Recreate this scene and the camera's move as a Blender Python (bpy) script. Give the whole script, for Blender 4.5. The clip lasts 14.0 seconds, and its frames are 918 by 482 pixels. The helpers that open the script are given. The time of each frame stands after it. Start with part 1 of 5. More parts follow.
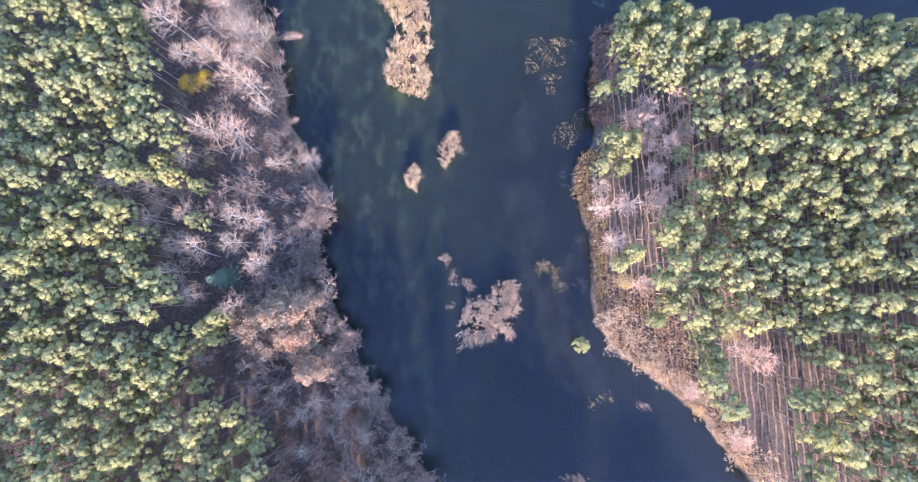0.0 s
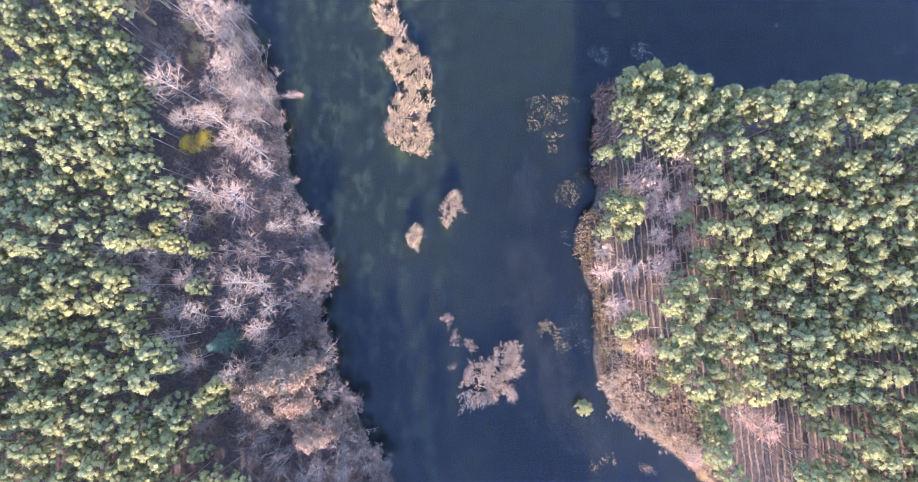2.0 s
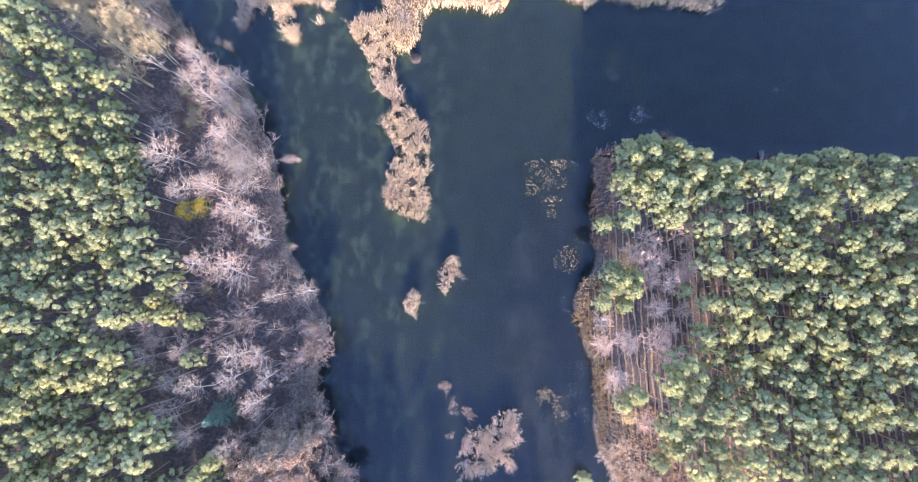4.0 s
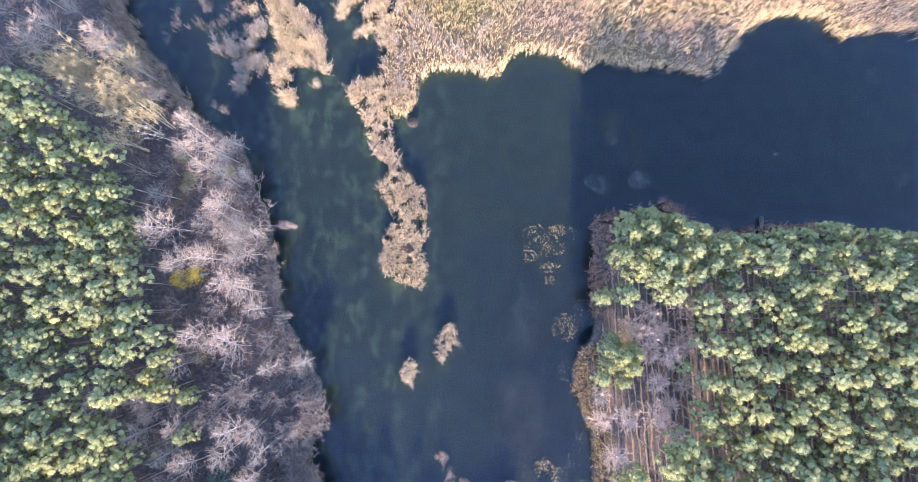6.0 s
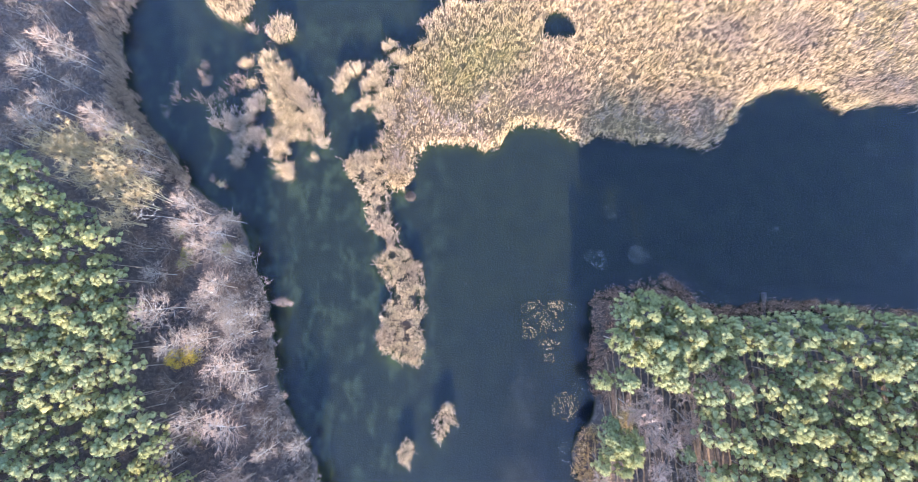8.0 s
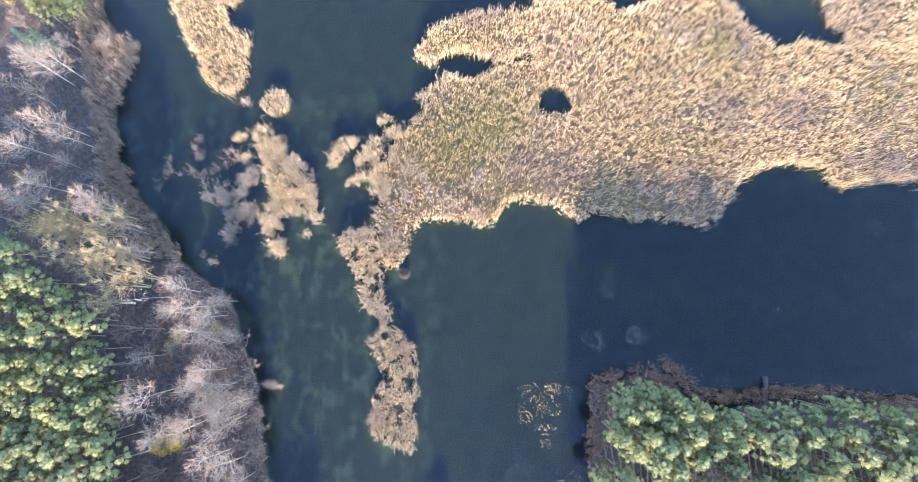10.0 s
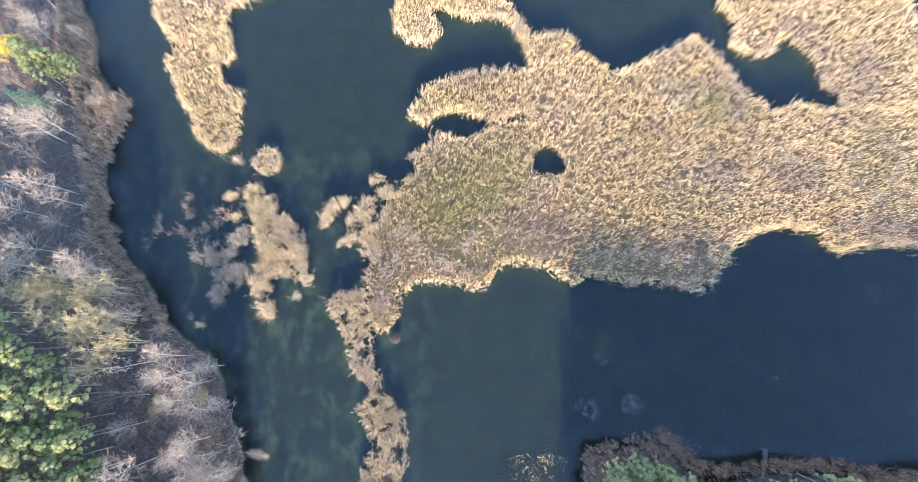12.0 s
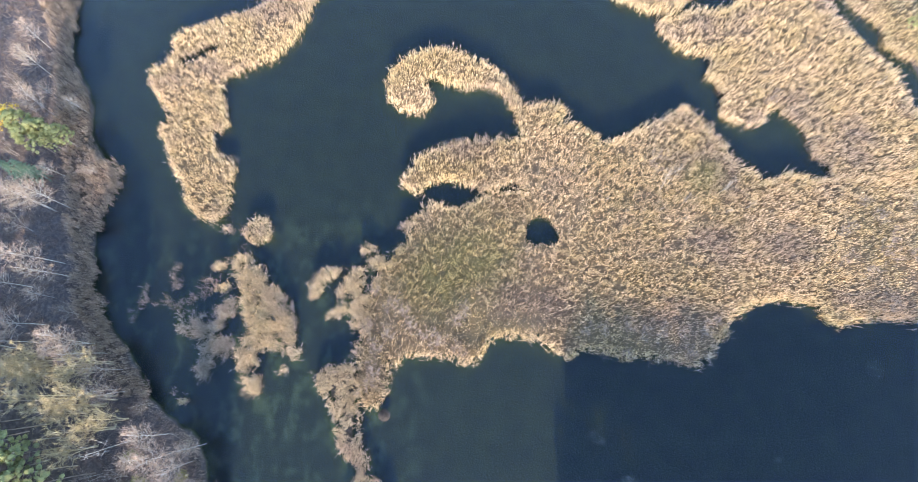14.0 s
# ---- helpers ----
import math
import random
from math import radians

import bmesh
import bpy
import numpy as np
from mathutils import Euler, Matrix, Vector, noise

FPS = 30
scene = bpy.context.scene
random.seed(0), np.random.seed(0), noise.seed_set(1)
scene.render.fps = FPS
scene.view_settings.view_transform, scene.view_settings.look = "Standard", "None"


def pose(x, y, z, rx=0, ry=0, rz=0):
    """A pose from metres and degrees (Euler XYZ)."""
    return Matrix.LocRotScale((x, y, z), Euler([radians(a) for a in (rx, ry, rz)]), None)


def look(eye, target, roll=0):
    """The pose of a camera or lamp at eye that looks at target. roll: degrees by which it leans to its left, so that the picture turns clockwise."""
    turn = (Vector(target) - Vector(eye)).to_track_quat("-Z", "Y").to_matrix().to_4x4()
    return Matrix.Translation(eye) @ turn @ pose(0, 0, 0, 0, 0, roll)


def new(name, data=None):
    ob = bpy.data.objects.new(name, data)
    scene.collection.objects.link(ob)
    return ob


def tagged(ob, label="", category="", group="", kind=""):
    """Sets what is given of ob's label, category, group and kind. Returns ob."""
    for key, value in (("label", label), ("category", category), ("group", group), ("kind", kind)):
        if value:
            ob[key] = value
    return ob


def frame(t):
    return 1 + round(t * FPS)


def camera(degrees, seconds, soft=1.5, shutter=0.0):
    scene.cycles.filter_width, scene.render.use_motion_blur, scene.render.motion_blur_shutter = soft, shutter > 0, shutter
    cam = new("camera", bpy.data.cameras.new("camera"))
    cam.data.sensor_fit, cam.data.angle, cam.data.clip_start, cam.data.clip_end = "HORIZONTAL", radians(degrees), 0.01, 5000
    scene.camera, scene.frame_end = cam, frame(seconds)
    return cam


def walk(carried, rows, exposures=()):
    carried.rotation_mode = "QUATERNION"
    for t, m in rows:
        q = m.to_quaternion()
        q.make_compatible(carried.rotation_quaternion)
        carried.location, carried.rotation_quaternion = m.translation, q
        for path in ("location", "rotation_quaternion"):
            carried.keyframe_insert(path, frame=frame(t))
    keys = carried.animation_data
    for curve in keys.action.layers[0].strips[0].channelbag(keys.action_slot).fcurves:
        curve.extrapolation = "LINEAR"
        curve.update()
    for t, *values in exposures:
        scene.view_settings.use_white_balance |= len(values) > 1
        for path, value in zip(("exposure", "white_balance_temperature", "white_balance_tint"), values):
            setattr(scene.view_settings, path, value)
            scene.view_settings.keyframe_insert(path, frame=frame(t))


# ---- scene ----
# ---- the flight ----
cam = camera(83.40, 14.0, 0.85)
PATH = [
    (0, (-0.260, 6.313, 106.387), (-0.8631, 9.6137, 56.5002), -11.632),
    (0.5, (-0.260, 9.178, 106.454), (-0.9086, 12.3988, 56.5619), -12.655),
    (1, (-0.229, 12.126, 106.516), (-0.9206, 15.4034, 56.6283), -13.187),
    (1.5, (-0.138, 15.107, 106.618), (-0.8706, 18.4590, 56.7360), -13.621),
    (2, (-0.018, 18.152, 106.657), (-0.7757, 21.6849, 56.7878), -13.405),
    (2.5, (0.104, 21.247, 106.708), (-0.6517, 24.8677, 56.8454), -13.094),
    (3, (0.237, 24.357, 106.724), (-0.5078, 28.1735, 56.8755), -12.318),
    (5.5, (1.395, 39.831, 106.782), (0.6260, 44.3550, 56.9929), -10.910),
    (6, (1.611, 42.928, 106.811), (0.8184, 47.6886, 57.0447), -10.709),
    (6.5, (1.871, 46.012, 106.894), (1.0114, 50.8724, 57.1381), -11.212),
    (7, (2.167, 49.139, 106.951), (1.2482, 54.4416, 57.2419), -11.074),
    (7.5, (2.532, 52.257, 107.029), (1.5633, 57.9605, 57.3646), -10.921),
    (8, (2.968, 55.384, 107.085), (1.8986, 61.6472, 57.4901), -11.029),
    (10.5, (4.839, 70.842, 107.015), (3.7762, 79.2966, 57.7463), -8.247),
    (11, (5.320, 73.291, 107.032), (4.2405, 82.2133, 57.8461), -7.859),
    (11.5, (5.759, 75.485, 107.043), (4.7144, 84.7607, 57.9226), -7.371),
    (12, (6.190, 77.531, 107.070), (5.1753, 87.2553, 58.0356), -6.867),
    (12.5, (6.596, 79.543, 107.104), (5.6143, 89.7627, 58.1690), -6.371),
    (13, (6.976, 81.536, 107.146), (6.0469, 92.7451, 58.4272), -5.630),
    (13.5, (7.329, 83.443, 107.198), (6.4564, 95.5494, 58.6935), -5.045),
    (14, (7.648, 85.303, 107.239), (6.8400, 98.3120, 58.9675), -4.460),
]
walk(cam, [(t, look(eye, target, roll)) for t, eye, target, roll in PATH], [(0.0, 3.36, 6400.0, 31.0), (3.0, 3.4, 6350.0, 30.0), (5.5, 3.4, 6350.0, 25.0), (8.0, 3.44, 6400.0, 20.0), (10.5, 3.4, 6500.0, 14.0), (12.0, 3.35, 6600.0, 11.0), (14.0, 3.1, 6650.0, 11.0)])

# ---- light ----
SUN_HEIGHT, SUN_WAY = 19.0, 2.0      # degrees above the horizon; degrees by which shadows turn west of north
world = bpy.data.worlds.new("sky")
scene.world = world
world.use_nodes = True
wn = world.node_tree.nodes
sky = wn.new("ShaderNodeTexSky")
sky.sky_type, sky.sun_disc = "NISHITA", False
sky.sun_elevation, sky.sun_rotation = radians(SUN_HEIGHT), radians(180 - SUN_WAY)
sky.air_density, sky.dust_density, sky.ozone_density = 1.0, 0.4, 3.0
wn["Background"].inputs["Strength"].default_value = 0.15
world.node_tree.links.new(sky.outputs["Color"], wn["Background"].inputs["Color"])
sun = new("sun", bpy.data.lights.new("sun", "SUN"))
sun.data.energy, sun.data.angle, sun.data.color = 2.05, radians(1.2), (1.0, 0.91, 0.77)
_to = Vector((-math.sin(radians(SUN_WAY)) * math.cos(radians(SUN_HEIGHT)), math.cos(radians(SUN_WAY)) * math.cos(radians(SUN_HEIGHT)), -math.sin(radians(SUN_HEIGHT))))
sun.matrix_basis = look((0, -200, 150), Vector((0, -200, 150)) + _to)


# ---- materials ----
def material(name, build, rough=0.85, spec=0.2):
    m = bpy.data.materials.new(name)
    m.use_nodes = True
    nt = m.node_tree
    b = nt.nodes["Principled BSDF"]
    b.inputs["Roughness"].default_value = rough
    b.inputs["Specular IOR Level"].default_value = spec
    build(nt, b)
    return m


def put(nt, kind, **values):
    n = nt.nodes.new(kind)
    for k, v in values.items():
        n.inputs[k.replace("_", " ")].default_value = v
    return n


def ramp(nt, source, *stops):
    n = nt.nodes.new("ShaderNodeValToRGB")
    e = n.color_ramp.elements
    while len(e) < len(stops):
        e.new(0.5)
    for el, (at, col) in zip(e, stops):
        el.position, el.color = at, (*col, 1)
    nt.links.new(source, n.inputs["Fac"])
    return n.outputs["Color"]


def mix(nt, fac, a, b, mode="MIX"):
    n = nt.nodes.new("ShaderNodeMix")
    n.data_type, n.blend_type = "RGBA", mode
    for value, socket in ((fac, n.inputs[0]), (a, n.inputs[6]), (b, n.inputs[7])):
        if isinstance(value, bpy.types.NodeSocket):
            nt.links.new(value, socket)
        else:
            socket.default_value = value if isinstance(value, float) else (*value, 1)
    return n.outputs[2]


def grain(nt, scale, detail=4.0, rough=0.6, stretch=None):
    g = nt.nodes.new("ShaderNodeNewGeometry")
    n = put(nt, "ShaderNodeTexNoise", Scale=scale, Detail=detail, Roughness=rough)
    if stretch:
        mp = put(nt, "ShaderNodeMapping", Scale=stretch)
        nt.links.new(g.outputs["Position"], mp.inputs["Vector"])
        nt.links.new(mp.outputs["Vector"], n.inputs["Vector"])
    else:
        nt.links.new(g.outputs["Position"], n.inputs["Vector"])
    return n.outputs["Fac"]


def island(nt):
    return nt.nodes.new("ShaderNodeNewGeometry").outputs["Random Per Island"]


def chance(nt):
    return nt.nodes.new("ShaderNodeObjectInfo").outputs["Random"]


def leafy(stops, patch=None, amount=0.0, see_through=0.0, scale=0.12, other=None, spots=(), each=True, fine=0.0):
    """Small pieces, each its own tone, over slow drifts of colour."""
    def build(nt, b):
        c = ramp(nt, island(nt), *stops)
        if patch:
            f = ramp(nt, grain(nt, scale, 3.0), (0.42, (0, 0, 0)), (0.62, (amount,) * 3))
            c = mix(nt, f, c, patch)
        if other:
            f = ramp(nt, grain(nt, 0.043, 4.0, 0.6, (1.0, 1.3, 1.0)), (0.5, (0, 0, 0)), (0.62, (0.75,) * 3))
            c = mix(nt, f, c, other)
        if spots:
            g = nt.nodes.new("ShaderNodeNewGeometry")
            for x, y, size, tone in spots:
                far = nt.nodes.new("ShaderNodeVectorMath")
                far.operation = "DISTANCE"
                nt.links.new(g.outputs["Position"], far.inputs[0])
                far.inputs[1].default_value = (x, y, 1.0)
                near = put(nt, "ShaderNodeMapRange", **{"From_Min": size, "From_Max": 0.25 * size, "To_Max": 0.95})
                nt.links.new(far.outputs["Value"], near.inputs["Value"])
                f = mix(nt, 1.0, near.outputs["Result"], ramp(nt, grain(nt, 0.25, 4.0), (0.35, (0.35, 0.35, 0.35)), (0.6, (1, 1, 1))), "MULTIPLY")
                c = mix(nt, f, c, tone)
        if fine:
            c = mix(nt, 1.0, c, ramp(nt, grain(nt, fine, 3.0, 0.7), (0.3, (0.62, 0.66, 0.7)), (0.68, (1.2, 1.16, 1.1))), "MULTIPLY")
        if each:
            tint = ramp(nt, chance(nt), (0.0, (0.78, 0.82, 0.8)), (1.0, (1.15, 1.08, 1.0)))
            c = mix(nt, 1.0, c, tint, "MULTIPLY")
        nt.links.new(c, b.inputs["Base Color"])
        if see_through:
            out = nt.nodes["Material Output"]
            tr = nt.nodes.new("ShaderNodeBsdfTranslucent")
            nt.links.new(c, tr.inputs["Color"])
            ms = put(nt, "ShaderNodeMixShader", Fac=see_through)
            nt.links.new(b.outputs[0], ms.inputs[1])
            nt.links.new(tr.outputs[0], ms.inputs[2])
            nt.links.new(ms.outputs[0], out.inputs["Surface"])
    return build


def barky(dark, light, scale, stretch=(1, 1, 0.25)):
    def build(nt, b):
        f = grain(nt, scale, 5.0, 0.65, stretch)
        c = ramp(nt, f, (0.36, dark), (0.62, light))
        tint = ramp(nt, chance(nt), (0.0, (0.8, 0.8, 0.82)), (1.0, (1.1, 1.06, 1.0)))
        nt.links.new(mix(nt, 1.0, c, tint, "MULTIPLY"), b.inputs["Base Color"])
        bump = put(nt, "ShaderNodeBump", Strength=0.5, Distance=0.03)
        nt.links.new(f, bump.inputs["Height"])
        nt.links.new(bump.outputs[0], b.inputs["Normal"])
    return build


NEEDLES = material("pine_needles", leafy([(0.0, (0.274, 0.276, 0.132)), (0.5, (0.359, 0.353, 0.163)), (0.85, (0.417, 0.400, 0.183)), (1.0, (0.478, 0.451, 0.211))], (0.274, 0.322, 0.204), 0.5, 0.5, 0.09, fine=4.0), 0.85, 0.05)
FIR = material("fir_needles", leafy([(0.0, (0.08, 0.125, 0.095)), (1.0, (0.15, 0.205, 0.15))], None, 0, 0.15), 0.7, 0.1)
PINE_BARK = material("pine_bark", barky((0.14, 0.11, 0.095), (0.33, 0.265, 0.225), 6.0), 0.9)
BIRCH_BARK = material("birch_bark", barky((0.160, 0.133, 0.118), (0.496, 0.445, 0.392), 4.0, (1, 1, 1.5)), 0.7)
PALE_BARK = material("pale_bark", barky((0.221, 0.168, 0.105), (0.468, 0.376, 0.252), 4.0), 0.85)
GREY_BARK = material("grey_bark", barky((0.16, 0.13, 0.11), (0.38, 0.33, 0.29), 5.0), 0.9)
TWIGS = material("birch_twigs", leafy([(0.0, (0.160, 0.109, 0.083)), (0.6, (0.280, 0.199, 0.155)), (1.0, (0.408, 0.304, 0.245))]), 0.8)
FAN_TWIGS = material("pale_birch_twigs", leafy([(0.0, (0.367, 0.228, 0.177)), (0.6, (0.560, 0.373, 0.291)), (1.0, (0.753, 0.542, 0.433))]), 0.8)
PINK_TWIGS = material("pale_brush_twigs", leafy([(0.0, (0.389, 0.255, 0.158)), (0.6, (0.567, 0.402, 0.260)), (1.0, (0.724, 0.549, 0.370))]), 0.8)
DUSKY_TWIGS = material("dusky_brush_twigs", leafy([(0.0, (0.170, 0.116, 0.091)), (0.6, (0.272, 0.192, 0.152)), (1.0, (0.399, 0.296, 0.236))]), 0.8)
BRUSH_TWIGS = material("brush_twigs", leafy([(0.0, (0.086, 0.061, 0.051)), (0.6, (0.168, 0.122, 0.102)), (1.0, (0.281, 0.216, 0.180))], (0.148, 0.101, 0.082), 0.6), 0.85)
LICHEN_TWIGS = material("lichened_twigs", leafy([(0.0, (0.221, 0.156, 0.079)), (0.6, (0.348, 0.260, 0.139)), (1.0, (0.468, 0.368, 0.211))]), 0.9)
OAK_LEAVES = material("oak_leaves", leafy([(0.0, (0.15, 0.085, 0.055)), (0.5, (0.29, 0.175, 0.115)), (1.0, (0.50, 0.34, 0.235))], (0.25, 0.195, 0.15), 0.85, 0.15, 0.16), 0.75)
GOLD_LEAVES = material("golden_leaves", leafy([(0.0, (0.30, 0.20, 0.02)), (0.6, (0.52, 0.37, 0.03)), (1.0, (0.66, 0.52, 0.10))], None, 0, 0.25), 0.7)
OLIVE_LEAVES = material("olive_leaves", leafy([(0.0, (0.12, 0.12, 0.04)), (1.0, (0.26, 0.25, 0.09))], None, 0, 0.25), 0.7)
PALE_LEAVES = material("tawny_leaves", leafy([(0.0, (0.34, 0.23, 0.10)), (0.6, (0.52, 0.37, 0.18)), (1.0, (0.66, 0.51, 0.30))], None, 0, 0.25), 0.7)
GREENER = [(1.5, 106.5, 13.0), (9.5, 111.5, 13.0), (60.0, 127.5, 6.0)]
REED_STEM = material("reed_stems", leafy([(0.0, (0.22, 0.155, 0.10)), (0.6, (0.38, 0.28, 0.175)), (1.0, (0.55, 0.42, 0.28))], (0.27, 0.20, 0.11), 0.4, 0.12, 0.06, (0.26, 0.185, 0.15), [(x, y, w, (0.215, 0.185, 0.075)) for x, y, w in GREENER], False), 0.75)
REED_PLUME = material("reed_plumes", leafy([(0.0, (0.389, 0.265, 0.151)), (0.5, (0.635, 0.443, 0.252)), (1.0, (0.904, 0.666, 0.424))], (0.527, 0.375, 0.164), 0.5, 0.2, 0.06, (0.377, 0.268, 0.201), [(x, y, w, (0.43, 0.335, 0.16)) for x, y, w in GREENER], False), 0.8)
# Litter toned well below the stems: shade between tufts put into its colour.
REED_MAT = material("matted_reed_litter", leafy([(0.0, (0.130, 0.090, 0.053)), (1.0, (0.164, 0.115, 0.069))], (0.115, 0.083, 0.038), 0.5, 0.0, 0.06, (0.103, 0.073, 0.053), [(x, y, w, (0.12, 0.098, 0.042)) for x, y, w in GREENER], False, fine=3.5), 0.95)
SEDGE_STEM = material("sedge_stems", leafy([(0.0, (0.14, 0.095, 0.07)), (0.6, (0.25, 0.18, 0.14)), (1.0, (0.36, 0.27, 0.21))], None, 0, 0.15), 0.85)
DARK_SEDGE = material("dark_sedge_stems", leafy([(0.0, (0.094, 0.058, 0.044)), (0.6, (0.156, 0.099, 0.078)), (1.0, (0.239, 0.162, 0.127))], None, 0, 0.1), 0.85)
DARK_TIP = material("dark_sedge_tips", leafy([(0.0, (0.189, 0.121, 0.094)), (0.6, (0.332, 0.217, 0.166)), (1.0, (0.509, 0.356, 0.281))], None, 0, 0.1), 0.85)
SEDGE_TIP = material("sedge_tips", leafy([(0.0, (0.208, 0.144, 0.112)), (0.5, (0.336, 0.251, 0.198)), (1.0, (0.480, 0.372, 0.295))], None, 0, 0.2), 0.85)
PINK_TIP = material("faded_reed_tips", leafy([(0.0, (0.288, 0.209, 0.162)), (0.5, (0.432, 0.326, 0.257)), (1.0, (0.576, 0.452, 0.365))], None, 0, 0.2), 0.85)
RUST_STEM = material("rusty_sedge", leafy([(0.0, (0.09, 0.055, 0.035)), (0.5, (0.26, 0.165, 0.085)), (1.0, (0.60, 0.42, 0.20))], None, 0, 0.2), 0.85)
GRASS = material("dry_grass", leafy([(0.0, (0.475, 0.312, 0.187)), (0.5, (0.712, 0.504, 0.319)), (1.0, (0.938, 0.708, 0.484))], (0.688, 0.492, 0.374), 0.7, 0.2, 0.2), 0.85)
PAD_GOLD = material("pads_yellowed", leafy([(0.0, (0.161, 0.104, 0.039)), (0.6, (0.310, 0.215, 0.077)), (1.0, (0.422, 0.313, 0.149))]), 0.6, 0.2)
PAD_PALE = material("pads_pale", leafy([(0.0, (0.084, 0.105, 0.077)), (1.0, (0.252, 0.252, 0.189))]), 0.5, 0.4)
WEED = material("water_weed", leafy([(0.0, (0.009, 0.013, 0.014)), (0.7, (0.019, 0.023, 0.020)), (1.0, (0.041, 0.043, 0.032))]), 0.6, 0.2)
WET_WOOD = material("old_lodge_sticks", barky((0.03, 0.023, 0.019), (0.085, 0.066, 0.055), 5.0), 0.9)
PLANK = material("weathered_planks", barky((0.049, 0.042, 0.041), (0.112, 0.101, 0.095), 3.0, (1, 0.1, 1)), 0.85)


def soil(nt, b):
    """Needle and leaf litter on land; silt with pale green algae under water."""
    g = nt.nodes.new("ShaderNodeNewGeometry")
    xyz = nt.nodes.new("ShaderNodeSeparateXYZ")
    nt.links.new(g.outputs["Position"], xyz.inputs[0])
    litter = ramp(nt, grain(nt, 1.3, 8.0, 0.7), (0.3, (0.042, 0.034, 0.031)), (0.5, (0.076, 0.060, 0.055)), (0.72, (0.15, 0.118, 0.105)))
    rust = ramp(nt, grain(nt, 0.11, 3.0), (0.5, (0, 0, 0)), (0.7, (0.4, 0.4, 0.4)))
    land = mix(nt, rust, litter, ramp(nt, grain(nt, 3.0, 5.0), (0.35, (0.10, 0.055, 0.03)), (0.7, (0.27, 0.16, 0.09))))
    silt = ramp(nt, grain(nt, 0.35, 4.0, 0.55), (0.35, (0.012, 0.0178, 0.005)), (0.65, (0.0165, 0.0245, 0.007)))
    algae = ramp(nt, grain(nt, 0.24, 7.0, 0.68, (1.3, 0.8, 1)), (0.5, (0, 0, 0)), (0.62, (0.85, 0.85, 0.85)))
    side = put(nt, "ShaderNodeMapRange", **{"From_Min": 2.0, "From_Max": -12.0})
    nt.links.new(xyz.outputs["X"], side.inputs["Value"])
    algae = mix(nt, 1.0, algae, side.outputs["Result"], "MULTIPLY")
    north = put(nt, "ShaderNodeMapRange", **{"From_Min": 128.0, "From_Max": 108.0})
    nt.links.new(xyz.outputs["Y"], north.inputs["Value"])
    algae = mix(nt, 1.0, algae, north.outputs["Result"], "MULTIPLY")
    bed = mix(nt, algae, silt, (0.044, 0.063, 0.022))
    # Bed colour darkens south and east, standing in for light lost in deeper water.
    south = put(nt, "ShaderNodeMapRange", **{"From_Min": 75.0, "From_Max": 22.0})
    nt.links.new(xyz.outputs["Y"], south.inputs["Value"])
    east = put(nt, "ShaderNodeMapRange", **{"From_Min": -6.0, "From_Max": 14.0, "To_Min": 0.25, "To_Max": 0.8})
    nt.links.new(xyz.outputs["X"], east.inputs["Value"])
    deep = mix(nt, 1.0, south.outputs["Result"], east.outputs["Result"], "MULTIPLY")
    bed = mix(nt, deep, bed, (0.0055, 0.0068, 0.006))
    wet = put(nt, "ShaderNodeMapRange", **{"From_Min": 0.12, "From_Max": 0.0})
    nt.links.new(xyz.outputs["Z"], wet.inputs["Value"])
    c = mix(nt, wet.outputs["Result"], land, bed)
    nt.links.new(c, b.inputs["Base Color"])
    bump = put(nt, "ShaderNodeBump", Strength=0.8, Distance=0.12)
    nt.links.new(grain(nt, 2.5, 8.0, 0.7), bump.inputs["Height"])
    nt.links.new(bump.outputs[0], b.inputs["Normal"])


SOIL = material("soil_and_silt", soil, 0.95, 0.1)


def ridge_soil(nt, b):
    f = grain(nt, 2.2, 6.0, 0.7)
    nt.links.new(ramp(nt, f, (0.32, (0.10, 0.067, 0.048)), (0.55, (0.215, 0.143, 0.095)), (0.75, (0.36, 0.25, 0.16))), b.inputs["Base Color"])


RIDGE = material("ridge_soil", ridge_soil, 0.95, 0.1)


def lake(nt, b):
    out = nt.nodes["Material Output"]
    clear = nt.nodes.new("ShaderNodeBsdfTransparent")
    clear.inputs["Color"].default_value = (0.80, 0.88, 0.78, 1)
    body = nt.nodes.new("ShaderNodeBsdfDiffuse")
    body.inputs["Color"].default_value = (0.001, 0.0075, 0.049, 1)
    gloss = put(nt, "ShaderNodeBsdfGlossy", Roughness=0.08)
    ripple = put(nt, "ShaderNodeBump", Strength=0.15, Distance=0.02)
    nt.links.new(grain(nt, 1.6, 3.0), ripple.inputs["Height"])
    nt.links.new(ripple.outputs[0], gloss.inputs["Normal"])
    fres = put(nt, "ShaderNodeFresnel", IOR=1.42)
    inner = put(nt, "ShaderNodeMixShader", Fac=0.13)
    nt.links.new(clear.outputs[0], inner.inputs[1])
    nt.links.new(body.outputs[0], inner.inputs[2])
    outer = nt.nodes.new("ShaderNodeMixShader")
    nt.links.new(fres.outputs[0], outer.inputs[0])
    nt.links.new(inner.outputs[0], outer.inputs[1])
    nt.links.new(gloss.outputs[0], outer.inputs[2])
    nt.links.new(outer.outputs[0], out.inputs["Surface"])


WATER = material("lake_water", lake)


